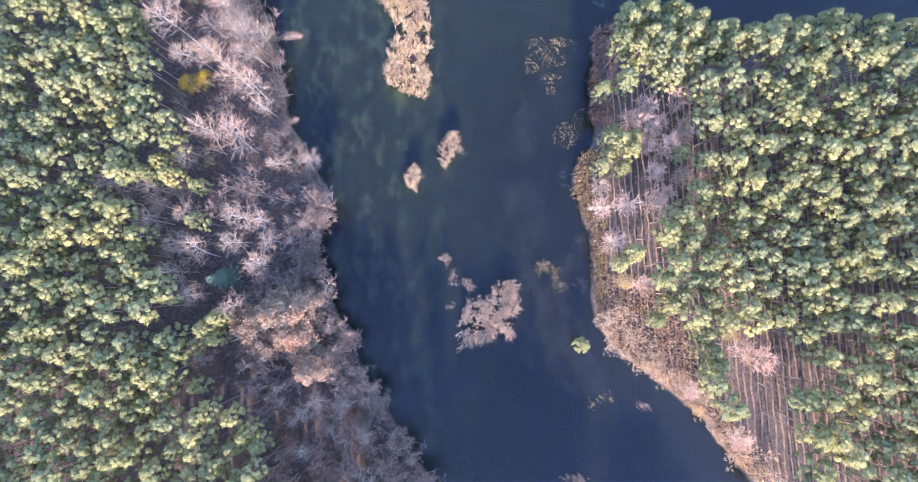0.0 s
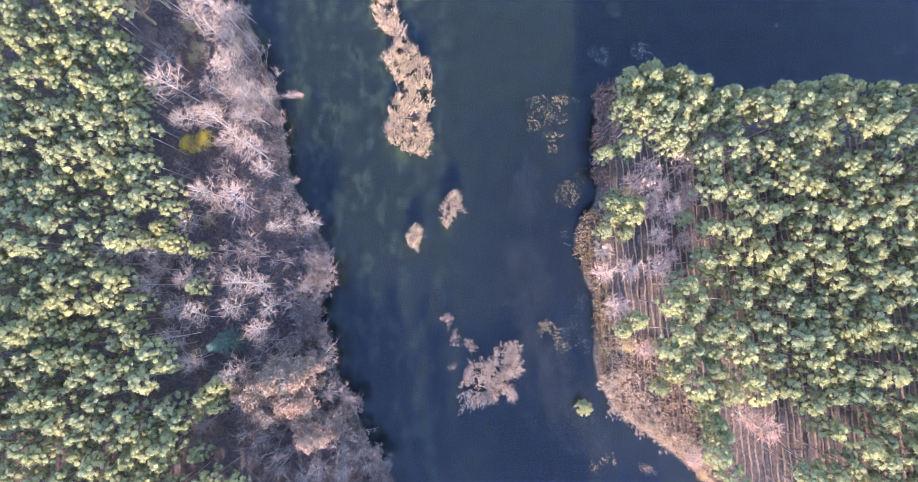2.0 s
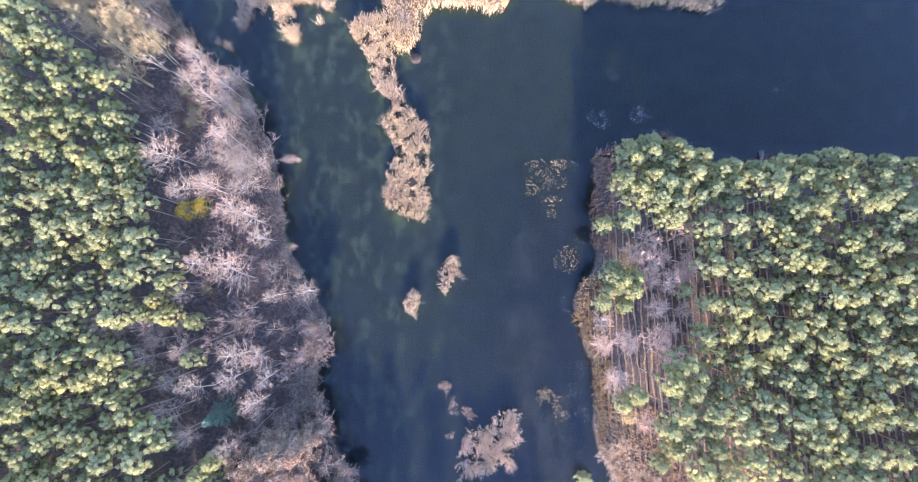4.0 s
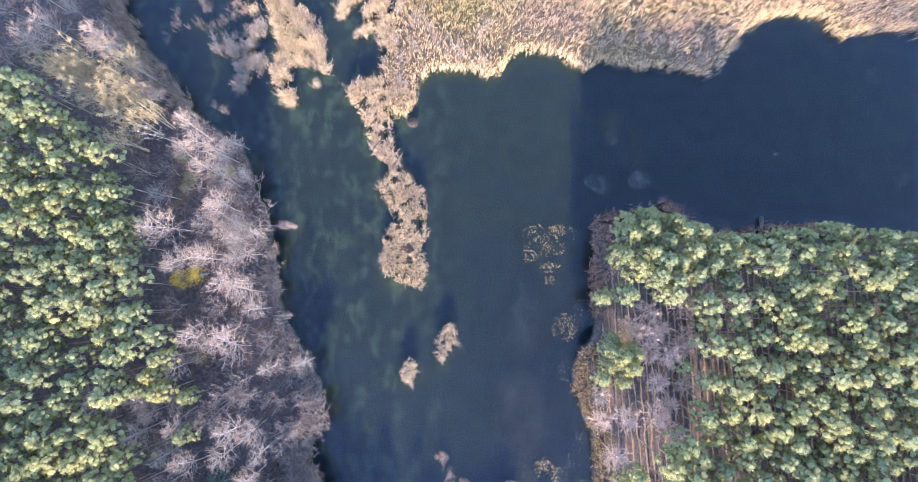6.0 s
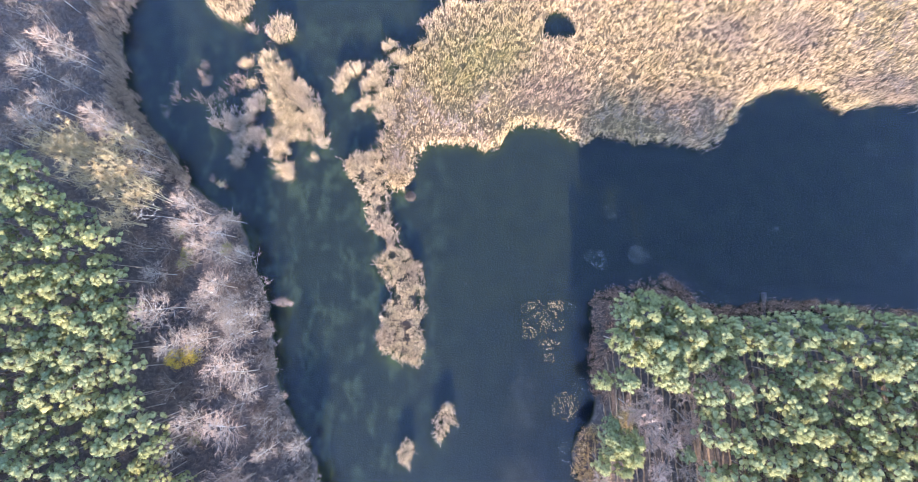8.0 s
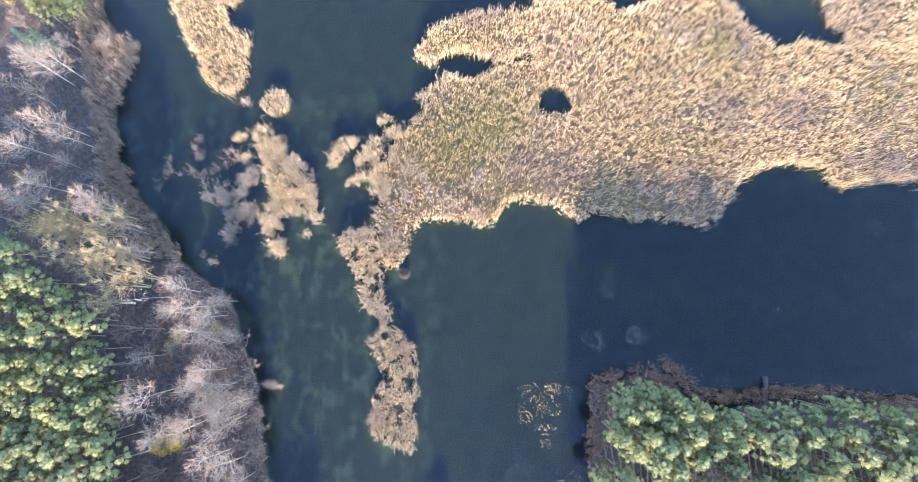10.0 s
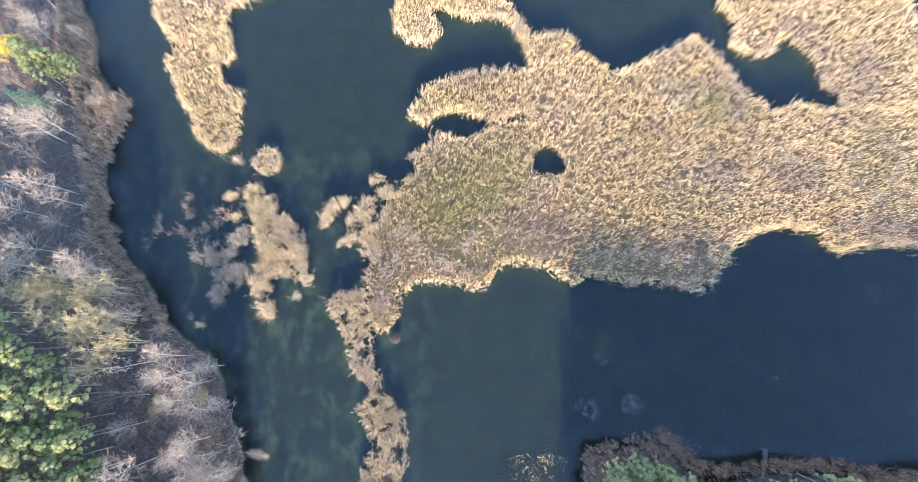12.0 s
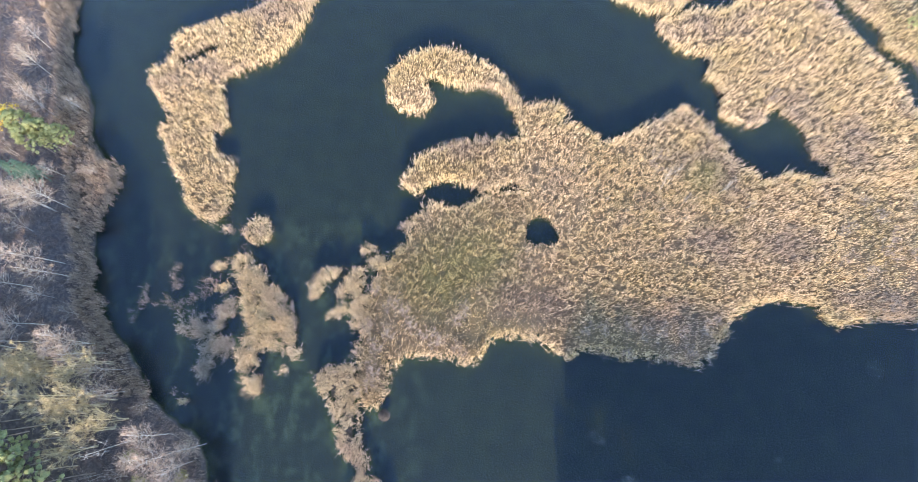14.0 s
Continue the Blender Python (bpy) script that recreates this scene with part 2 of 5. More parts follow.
# ---- helpers for meshes ----
rng = np.random.default_rng(7)


def mesh(name, v, f, mats, slots=None, smooth=False, normals=None):
    v, f = np.asarray(v, np.float32).reshape(-1, 3), np.asarray(f, np.int32).reshape(-1, 3)
    me = bpy.data.meshes.new(name)
    me.vertices.add(len(v))
    me.vertices.foreach_set("co", v.ravel())
    me.loops.add(f.size)
    me.loops.foreach_set("vertex_index", f.ravel())
    me.polygons.add(len(f))
    me.polygons.foreach_set("loop_start", np.arange(0, f.size, 3, dtype=np.int32))
    for m in mats:
        me.materials.append(m)
    if slots is not None:
        me.polygons.foreach_set("material_index", np.asarray(slots, np.int32))
    if smooth:
        me.polygons.foreach_set("use_smooth", np.ones(len(f), bool))
    me.update(calc_edges=True)
    if normals is not None:
        me.normals_split_custom_set_from_vertices(normals)
    return me


def rounded(points, step=1.5, rough=0.0, seed=0):
    """A closed outline through a few corner points, rounded off and frayed."""
    p = np.asarray(points, float)
    a, b, c, d = np.roll(p, 1, 0), p, np.roll(p, -1, 0), np.roll(p, -2, 0)
    out = []
    for i in range(len(p)):
        n = max(2, int(np.hypot(*(c[i] - b[i])) / step))
        for u in np.arange(n) / n:
            out.append(0.5 * (2 * b[i] + (c[i] - a[i]) * u + (2 * a[i] - 5 * b[i] + 4 * c[i] - d[i]) * u * u + (3 * b[i] - a[i] - 3 * c[i] + d[i]) * u ** 3))
    out = np.array(out)
    if rough:
        for k, q in enumerate(out):
            w = noise.noise_vector(Vector((q[0] * 0.45, q[1] * 0.45, seed * 3.1)))
            out[k] += rough * np.array((w.x, w.y))
    return out


def inside(q, outline):
    q = np.asarray(q, float)
    lo, hi = outline.min(0), outline.max(0)
    res = np.zeros(len(q), bool)
    near = np.where((q[:, 0] > lo[0]) & (q[:, 0] < hi[0]) & (q[:, 1] > lo[1]) & (q[:, 1] < hi[1]))[0]
    if not len(near):
        return res
    x, y = q[near, 0], q[near, 1]
    r = np.zeros(len(near), bool)
    for (x0, y0), (x1, y1) in zip(outline, np.roll(outline, -1, 0)):
        if y0 != y1:
            r ^= ((y0 > y) != (y1 > y)) & (x < (x1 - x0) * (y - y0) / (y1 - y0) + x0)
    res[near] = r
    return res


def gap_to(q, outline):
    d = np.full(len(q), 1e9)
    for a, b in zip(outline, np.roll(outline, -1, 0)):
        ab = b - a
        u = np.clip(((q - a) @ ab) / max(ab @ ab, 1e-9), 0, 1)
        d = np.minimum(d, np.hypot(*(q - a - u[:, None] * ab).T))
    return d


def scatter(outline, per_m2):
    lo, hi = outline.min(0), outline.max(0)
    n = int(np.prod(hi - lo) * per_m2)
    q = lo + rng.random((n, 2)) * (hi - lo)
    return q[inside(q, outline)]


def spaced(outline, apart, tries=9, keep=()):
    """Places inside an outline, none nearer than apart."""
    cells, out = {}, []
    def free(p):
        i, j = int(p[0] // apart), int(p[1] // apart)
        return all((p[0] - o[0]) ** 2 + (p[1] - o[1]) ** 2 > apart * apart for a in (-1, 0, 1) for b in (-1, 0, 1) for o in cells.get((i + a, j + b), ()))
    for p in keep:
        cells.setdefault((int(p[0] // apart), int(p[1] // apart)), []).append(p)
    for p in scatter(outline, tries / apart ** 2):
        if free(p):
            cells.setdefault((int(p[0] // apart), int(p[1] // apart)), []).append(p)
            out.append(p)
    return np.array(out)


# ---- the plan: shores and beds ----
LEFT_SHORE = [(80, -122), (38, -74), (12, -53), (-3.7, -39), (-7.2, -34.8), (-10.6, -30.9), (-13.5, -25.1), (-18.1, -18.1), (-22.5, -9.8), (-26.1, -1.4), (-29.1, 4.6), (-30.2, 11.8), (-29.8, 16.7), (-28.3, 22.1), (-30, 27.7), (-34, 35.2), (-36.5, 40.3), (-37.9, 50.4), (-39.1, 58.1), (-42.6, 66.0), (-45.7, 75.0), (-49.5, 77.1), (-56.5, 82.7), (-61.1, 90.1), (-66.3, 97.0), (-70.8, 102.7), (-72.8, 110.8), (-73.3, 119.1), (-70.6, 130.3), (-77.5, 139.6), (-80.7, 152.0), (-86.7, 162.1), (-88.1, 174.0), (-84, 190)]
RIGHT_SHORE = [(140, -150), (85, -75), (56, -36.6), (50.6, -30.2), (46.3, -23.9), (38.5, -16.8), (34, -13.2), (28.3, -8.5), (25.6, -2.5), (25.3, 5.8), (25.5, 10.6), (25, 14.2), (23.4, 19.1), (21.8, 25.2), (23.2, 30.1), (26.3, 32.4), (26.8, 38.6), (27.5, 47.3), (27.3, 56.2), (31.2, 56.1), (38.2, 57.5), (42.8, 57.9), (44.8, 55.6), (48.8, 51.6), (54.3, 50.9), (60.1, 52.0), (71.3, 52.0), (79.9, 51.6), (93, 51.8), (150, 50)]
LEFT_LAND = rounded(LEFT_SHORE + [(-70, 230), (-40, 260), (-400, 300), (-400, -400), (60, -400)], 2.0, 0.8, 1)
RIGHT_LAND = rounded(RIGHT_SHORE + [(400, 20), (400, -400), (200, -400)], 2.0, 0.8, 2)
BEDS = {
    "main": [(-8.2, 89.9), (-3.2, 91), (2.7, 90), (8, 88.7), (10.4, 91), (12.2, 93.3), (17, 93.8), (21.7, 93.2), (24.5, 90.8), (27.4, 89.8), (31, 91.1), (36.8, 90.1), (42.5, 89.2), (48.3, 89.1), (52.2, 87.6), (56, 90.4), (58.5, 93.8), (61.7, 97.3), (67.5, 100.2), (73.5, 100.4), (78.6, 99.4), (80.9, 95.8), (84.3, 95.4), (87.4, 96.3), (98.2, 96.1), (113.5, 95.9), (122, 126.6), (91.4, 126.6), (84.3, 125.8), (78.4, 127.8), (72.4, 126), (69.7, 129.1), (66.7, 130.6), (65.3, 134.1), (61.5, 139.2), (57.6, 144.4), (53.3, 141.6), (45.8, 138.8), (39.7, 136.1), (35.9, 138.3), (33.5, 140.6), (29.5, 141.1), (22.4, 143), (20.4, 135.8), (20.8, 124.7), (16.9, 121.4), (11.9, 123.5)],
    "west": [(11.9, 123.5), (8, 121.6), (4.2, 121.2), (0.4, 122.7), (-2.2, 120.4), (-4.7, 116.9), (-5.9, 112.6), (-9.6, 110.1), (-12, 105.8), (-13.6, 100.9), (-13.8, 96.1), (-14.9, 91.4), (-14.6, 84.5), (-14.1, 81.2), (-11.2, 80.6), (-9.5, 83.3), (-9, 86.7), (-8.2, 89.9), (2.7, 91.1), (12.3, 95.7), (19.8, 102.8), (20.8, 123.3)],
    "spit": [(22.5, 145.7), (20.5, 146.1), (18, 150.7), (15.4, 154.6), (11.4, 157.8), (7.3, 159.2), (4.5, 161.2), (-2.4, 160.5), (-6.6, 158.3), (-9.5, 154.4), (-9.8, 149.1), (-7.1, 146), (-3, 144.7), (-1, 146.6), (-0.7, 149.6), (-2.1, 152.7), (-0.3, 154.2), (3.1, 152.6), (8.5, 150.9), (13.9, 151.1), (16.9, 148.9), (19.4, 144.3), (20.6, 140.2), (26.3, 141.5), (30, 143.4), (29.2, 145.8), (25.2, 145.9)],
    "arm": [(21.4, 136.5), (17.5, 136.6), (12.2, 137.5), (5.6, 136.5), (-1, 134.6), (-3.6, 132.8), (-2.9, 130.7), (-6.1, 129.6), (-5.8, 126.6), (-3.5, 125.2), (-0.9, 126.8), (2.9, 128.5), (6.8, 127), (11.9, 125.5), (17.1, 127.2), (21.6, 126.7)],
    "lobe": [(91.4, 126.6), (87.5, 129.4), (84.8, 131.6), (84.3, 135.8), (83, 139.4), (79.6, 142.4), (76.6, 143.9), (74.8, 141), (70.7, 139.4), (67.7, 141.2), (65.8, 142), (67.2, 147.1), (65.8, 150.9), (64, 152.5), (66.3, 157.1), (59.5, 159.2), (57.1, 162.1), (54, 165.4), (55, 167.8), (60, 169.3), (64.4, 170.8), (69.1, 169.5), (73.7, 172.2), (80.2, 177.9), (94.5, 179.2), (94.6, 172.4), (97.4, 165.8), (101.4, 158.5), (106.6, 152.2), (107.1, 148.4), (109.3, 142.4), (122, 126.6), (120.5, 121.3)],
    "far_east": [(100.8, 175.6), (102.4, 169.7), (106.6, 163.9), (106.9, 159.1), (112.4, 155.1), (127.9, 147.8), (150, 177.4), (110, 185.6)],
    "far_mid": [(44.6, 175.6), (51.2, 171.2), (58, 169.9), (60.9, 172.6), (64.5, 176.7), (52.2, 180.5)],
    "crescent": [(-25.9, 183), (-29.2, 176.2), (-31.6, 169.5), (-34.7, 163), (-38.7, 159.9), (-44.1, 157.7), (-48.7, 155.5), (-49.6, 150.8), (-48.5, 146.3), (-47.7, 142.5), (-50, 141.5), (-52.4, 144.8), (-50.8, 140.4), (-49.3, 135.3), (-45.1, 133), (-44.6, 128.8), (-45.7, 126), (-45.2, 122), (-48.2, 120), (-52.4, 122.1), (-55, 127.6), (-57.5, 131.9), (-60.3, 137.7), (-61.9, 142.8), (-60, 145.8), (-64.1, 150.4), (-66.5, 154.4), (-66.5, 157.5), (-62.5, 159.3), (-62, 166.2), (-58, 168.6), (-48.3, 171.7), (-41.4, 174.8), (-34.7, 183.2)],
    "ragged": [(-42.2, 110.7), (-40.4, 111.6), (-37, 109.3), (-34.1, 104.9), (-30.2, 102.4), (-28.8, 98.7), (-28.4, 93.9), (-26.4, 90.1), (-30.6, 91.6), (-35.4, 91.7), (-35, 87), (-34.7, 83.4), (-36.4, 83.1), (-38.6, 87.1), (-40.1, 90.6), (-38.8, 95.2), (-40, 101.3), (-41.1, 106.3)],
    "ragged_grey": [(-53.8, 98.5), (-50.9, 100.2), (-47.1, 99), (-43.1, 102), (-41.2, 101.3), (-41.9, 98.3), (-43, 95.3), (-40.4, 92.9), (-43, 89.4), (-46.3, 86.6), (-48.7, 87.2), (-48.1, 91.8), (-46.5, 94.2), (-51.6, 95.4)],
    "cluster": [(-5.9, 112.6), (-10.9, 110.8), (-13.3, 110.2), (-16.3, 107.7), (-19.3, 104.6), (-19.7, 101), (-19.6, 97.9), (-16.5, 97), (-15.8, 93.7), (-16.2, 90.2), (-13.9, 91.3), (-12.6, 96), (-11.9, 103.3)],
    "strip": [(-23.6, 85.3), (-21.1, 87.8), (-15.4, 88.3), (-9.8, 84.3), (-12.4, 81.2), (-14.6, 81.3), (-13.9, 75.5), (-12.9, 71.1), (-11.2, 68), (-8.2, 64.8), (-7.1, 60.5), (-7.1, 54.4), (-7.6, 47.2), (-8.1, 43), (-9.7, 43.6), (-12.7, 45.5), (-15.7, 46.1), (-16.2, 50.9), (-15, 54.6), (-13.8, 58.2), (-14.4, 61.9), (-17.4, 65), (-14.9, 66.2), (-14.3, 69.3), (-17.4, 71.9), (-19.2, 76.9), (-20.8, 81.4)],
    "south": [(10.3, 3.7), (8.5, 4.7), (6.1, 3.8), (3.7, 0.9), (0.1, 0.4), (-1.8, -2.5), (-0.6, -4.3), (-2.5, -6.6), (-0.1, -8.1), (3.5, -7.3), (6.4, -6.2), (9.4, -6.6), (8.3, -3.9), (10.2, 0.2)],
}
EAST = [(112, 91), (114, 128), (112, 150), (130, 190), (400, 200), (400, 80), (140, 84)]
POOL = rounded([(20.7, 117.3), (22.5, 119), (24.9, 118.2), (26.1, 116.6), (27.2, 114), (24.6, 112.7), (20.3, 113.4)], 1.0, 0.3, 5)
SLIT = rounded([(-60.0, 158.2), (-55, 160.4), (-51.0, 164.4), (-53.2, 164.2), (-56.5, 162.2), (-60.5, 160.2)], 1.0, 0.2, 6)
BED = {k: rounded(v, 1.2, 0.7, 10 + i) for i, (k, v) in enumerate(BEDS.items())}


def disc(x, y, rx, ry, seed, turn=0.0):
    a = np.linspace(0, 2 * math.pi, 14, endpoint=False)
    r = 1 + 0.22 * np.array([noise.noise(Vector((math.cos(k) * 1.5, math.sin(k) * 1.5, seed))) for k in a])
    p = np.c_[rx * r * np.cos(a), ry * r * np.sin(a)]
    c, s = math.cos(turn), math.sin(turn)
    return np.c_[x + p[:, 0] * c - p[:, 1] * s, y + p[:, 0] * s + p[:, 1] * c]


# small islets: x, y, half width, half length, turn
ISLETS = [(-37.5, 117.1, 3.3, 3.0, 0), (-13.4, 112.5, 2.0, 1.2, 0.2), (-3.2, 32.4, 1.5, 3.9, -0.4), (-10.8, 27.0, 1.35, 2.5, -0.1), (-5.4, 117.6, 1.5, 1.2, 0), (-44.3, 117.6, 1.0, 0.7, 0),
          (-54.5, 107.4, 1.1, 2.8, 0.15), (-47.1, 105.5, 2.0, 1.9, 0.6), (-55.7, 102.4, 0.9, 1.2, 0.5), (-49.9, 102.6, 1.9, 0.8, 0.4), (-60.9, 103.3, 0.9, 2.6, -0.1), (-63.0, 99.1, 0.8, 1.8, 0), (-58.0, 101.1, 0.7, 0.6, 0), (-53.6, 101.3, 1.2, 0.9, 0.4), (-45.3, 109.5, 1.4, 0.8, 0.4), (-43.9, 104.7, 1.2, 0.7, 0.3), (-30.2, 87.7, 1.0, 0.5, 0), (-52.4, 84.1, 0.5, 1.4, 0.3), (-49.4, 82.0, 0.8, 1.2, 0.5), (-22.0, 107.0, 2.8, 1.2, 0.35), (-24.4, 104.3, 1.5, 2.3, -0.2), (-20.4, 99.2, 1.4, 0.8, 0.6),
          (-4.6, 9.8, 1.5, 0.9, -0.5), (-2.6, 6.0, 0.7, 1.7, 0), (0.6, 4.4, 1.3, 1.8, 0.3), (-3.9, -0.1, 1.2, 0.5, 0), (18.6, -34.4, 1.0, 0.8, 0), (21.0, -35.2, 1.5, 1.0, 0), (34.6, -20.4, 0.8, 1.4, 0.5)]
ISLET = [disc(x, y, rx, ry, i, turn) for i, (x, y, rx, ry, turn) in enumerate(ISLETS)]


# ---- ground: one sheet, land and lake bed ----
def build_ground():
    far = np.array([1.3, 2, 3.5, 6, 10, 18, 32, 60, 110, 200, 400, 800, 1600])
    xs = np.r_[-125 - far[::-1], np.arange(-125, 140.1, 1.4), 140 + far]
    ys = np.r_[-70 - far[::-1], np.arange(-70, 205.1, 1.4), 205 + far]
    X, Y = np.meshgrid(xs, ys)
    q = np.c_[X.ravel(), Y.ravel()]
    land = np.full(len(q), -1e9)
    for o in (LEFT_LAND, RIGHT_LAND, rounded(EAST, 3)):
        d = np.where((np.abs(q[:, 0]) < 500) & (np.abs(q[:, 1]) < 500), gap_to(q, o), 60)
        land = np.maximum(land, np.where(inside(q, o), d, -d))
    land[(np.abs(q[:, 0]) > 380) | (q[:, 1] < -380) | (q[:, 1] > 240)] = 60
    bog = np.full(len(q), -1e9)
    firm = [o for k, o in BED.items() if k not in ("ragged", "ragged_grey", "cluster", "south")] + ISLET[:5]
    for o in firm:
        lo, hi = o.min(0) - 3, o.max(0) + 3
        near = np.where((q > lo).all(1) & (q < hi).all(1))[0]
        d = gap_to(q[near], o)
        bog[near] = np.maximum(bog[near], np.where(inside(q[near], o), d, -d))
    for o in (POOL, SLIT):
        near = np.where((q > o.min(0) - 3).all(1) & (q < o.max(0) + 3).all(1))[0]
        d = gap_to(q[near], o)
        bog[near] = np.minimum(bog[near], np.where(inside(q[near], o), -d, d))
    rough = np.array([noise.fractal(Vector((x * 0.12, y * 0.12, 0)), 1.0, 2.0, 4) if abs(x) < 200 and abs(y) < 260 else 0.0 for x, y in q])
    z = np.where(land > -4, np.clip(0.18 * land, -1.0, 0.8), -1.0)
    z = np.maximum(z, np.where(bog > -3, np.clip(0.45 * (bog - 0.7), -1.0, 0.08), -1.0))
    z += rough * np.where(z > 0.2, 0.22, np.where(z < -0.5, 0.18, 0.03))
    n, m = len(ys), len(xs)
    i = (np.arange(n - 1)[:, None] * m + np.arange(m - 1)).ravel()
    f = np.concatenate([np.c_[i, i + 1, i + m + 1], np.c_[i, i + m + 1, i + m]])
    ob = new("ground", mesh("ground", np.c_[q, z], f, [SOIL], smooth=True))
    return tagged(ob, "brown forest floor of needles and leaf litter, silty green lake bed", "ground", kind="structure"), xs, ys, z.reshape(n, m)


GROUND, GX, GY, GZ = build_ground()


def height(x, y):
    j, i = min(max(np.searchsorted(GX, x), 1), len(GX) - 1), min(max(np.searchsorted(GY, y), 1), len(GY) - 1)
    u, v = (x - GX[j - 1]) / (GX[j] - GX[j - 1]), (y - GY[i - 1]) / (GY[i] - GY[i - 1])
    return float(GZ[i - 1, j - 1] * (1 - u) * (1 - v) + GZ[i - 1, j] * u * (1 - v) + GZ[i, j - 1] * (1 - u) * v + GZ[i, j] * u * v)


def heights(q):
    j, i = np.clip(np.searchsorted(GX, q[:, 0]), 1, len(GX) - 1), np.clip(np.searchsorted(GY, q[:, 1]), 1, len(GY) - 1)
    u, v = (q[:, 0] - GX[j - 1]) / (GX[j] - GX[j - 1]), (q[:, 1] - GY[i - 1]) / (GY[i] - GY[i - 1])
    return GZ[i - 1, j - 1] * (1 - u) * (1 - v) + GZ[i - 1, j] * u * (1 - v) + GZ[i, j - 1] * (1 - u) * v + GZ[i, j] * u * v


wx, wy = np.r_[-420, np.arange(-120, 141, 20), 420], np.r_[-420, np.arange(-80, 241, 20), 300]
WXg, WYg = np.meshgrid(wx, wy)
_i = (np.arange(len(wy) - 1)[:, None] * len(wx) + np.arange(len(wx) - 1)).ravel()
lake_surface = new("water", mesh("water", np.c_[WXg.ravel(), WYg.ravel(), np.zeros(WXg.size)], np.concatenate([np.c_[_i, _i + 1, _i + len(wx) + 1], np.c_[_i, _i + len(wx) + 1, _i + len(wx)]]), [WATER]))
tagged(lake_surface, "still clear lake water, blue in shade and green in sun", "lake", kind="structure")
lake_surface.visible_shadow = False


# ---- reeds ----
def stems(q, tall, plume=0.8, width=0.035, lean=(0.05, 0.0), loose=0.14, leaves=0, broad=0.048, tuft=1):
    """One thin stem, its leaves and a plume for every place in q: vertices, triangles and the slot of each triangle."""
    n = len(q)
    base = np.c_[q, heights(q) - 0.03]
    base[:, 2] = np.maximum(base[:, 2], -0.9)
    shared = rng.normal(size=(n // tuft + 1, 3)).repeat(tuft, 0)[:n]
    h = tall * np.clip(0.9 + 0.13 * shared[:, 2] + 0.3 * (rng.random(n) - 0.5), 0.55, 1.4) + np.maximum(0, -base[:, 2])
    d = np.array([noise.noise(Vector((x * 0.15, y * 0.15, 4.0))) for x, y in q])
    own = rng.normal(size=(n, 2)) * 0.6 + shared[:, :2] * 0.8
    ln = np.c_[lean[0] + loose * own[:, 0] + 0.10 * d, lean[1] + loose * own[:, 1]] * h[:, None]
    top = base + np.c_[ln, h]
    az = rng.random(n) * math.pi
    side = np.c_[np.cos(az), np.sin(az), np.zeros(n)]
    V, F, S = [], [], []
    def tri(a, b, c, slot):
        k = sum(len(x) for x in V)
        V.append(np.stack([a, b, c], 1).reshape(-1, 3))
        F.append(k + np.arange(3 * n).reshape(-1, 3))
        S.append(np.full(n, slot))
    tri(base - side * width, base + side * width, top, 0)
    for k in range(leaves):
        a2 = rng.random(n) * 2 * math.pi
        out = np.c_[np.cos(a2), np.sin(a2), 0.5 + 0.6 * rng.random(n)] * (0.28 * h)[:, None]
        root = base + (top - base) * (0.25 + 0.5 * rng.random(n))[:, None]
        w2 = np.c_[-np.sin(a2), np.cos(a2), np.zeros(n)] * width * 1.1
        tri(root - w2, root + w2, root + out, 0)
    if plume:
        tip = top + np.c_[ln * 0.35 / h[:, None] + 0.16 * rng.normal(size=(n, 2)) + [0.06, 0.0], np.full(n, 0.12)] * plume
        low = top - (top - base) * (plume / h)[:, None] * 0.9
        w = side * broad
        k = sum(len(x) for x in V)
        mid = (tip + low) / 2
        V.append(np.stack([low, mid - w, tip, mid + w], 1).reshape(-1, 3))
        j = k + 4 * np.arange(n)
        F.append(np.concatenate([np.c_[j, j + 1, j + 2], np.c_[j, j + 2, j + 3]]))
        S.append(np.full(2 * n, 1))
    return np.concatenate(V), np.concatenate(F), np.concatenate(S)


def clumps(q, thin):
    """Where reeds stand in a broken bed."""
    return np.array([noise.fractal(Vector((x * 0.42, y * 0.36, 9.0)), 0.9, 2.0, 4) for x, y in q]) > thin - 0.5


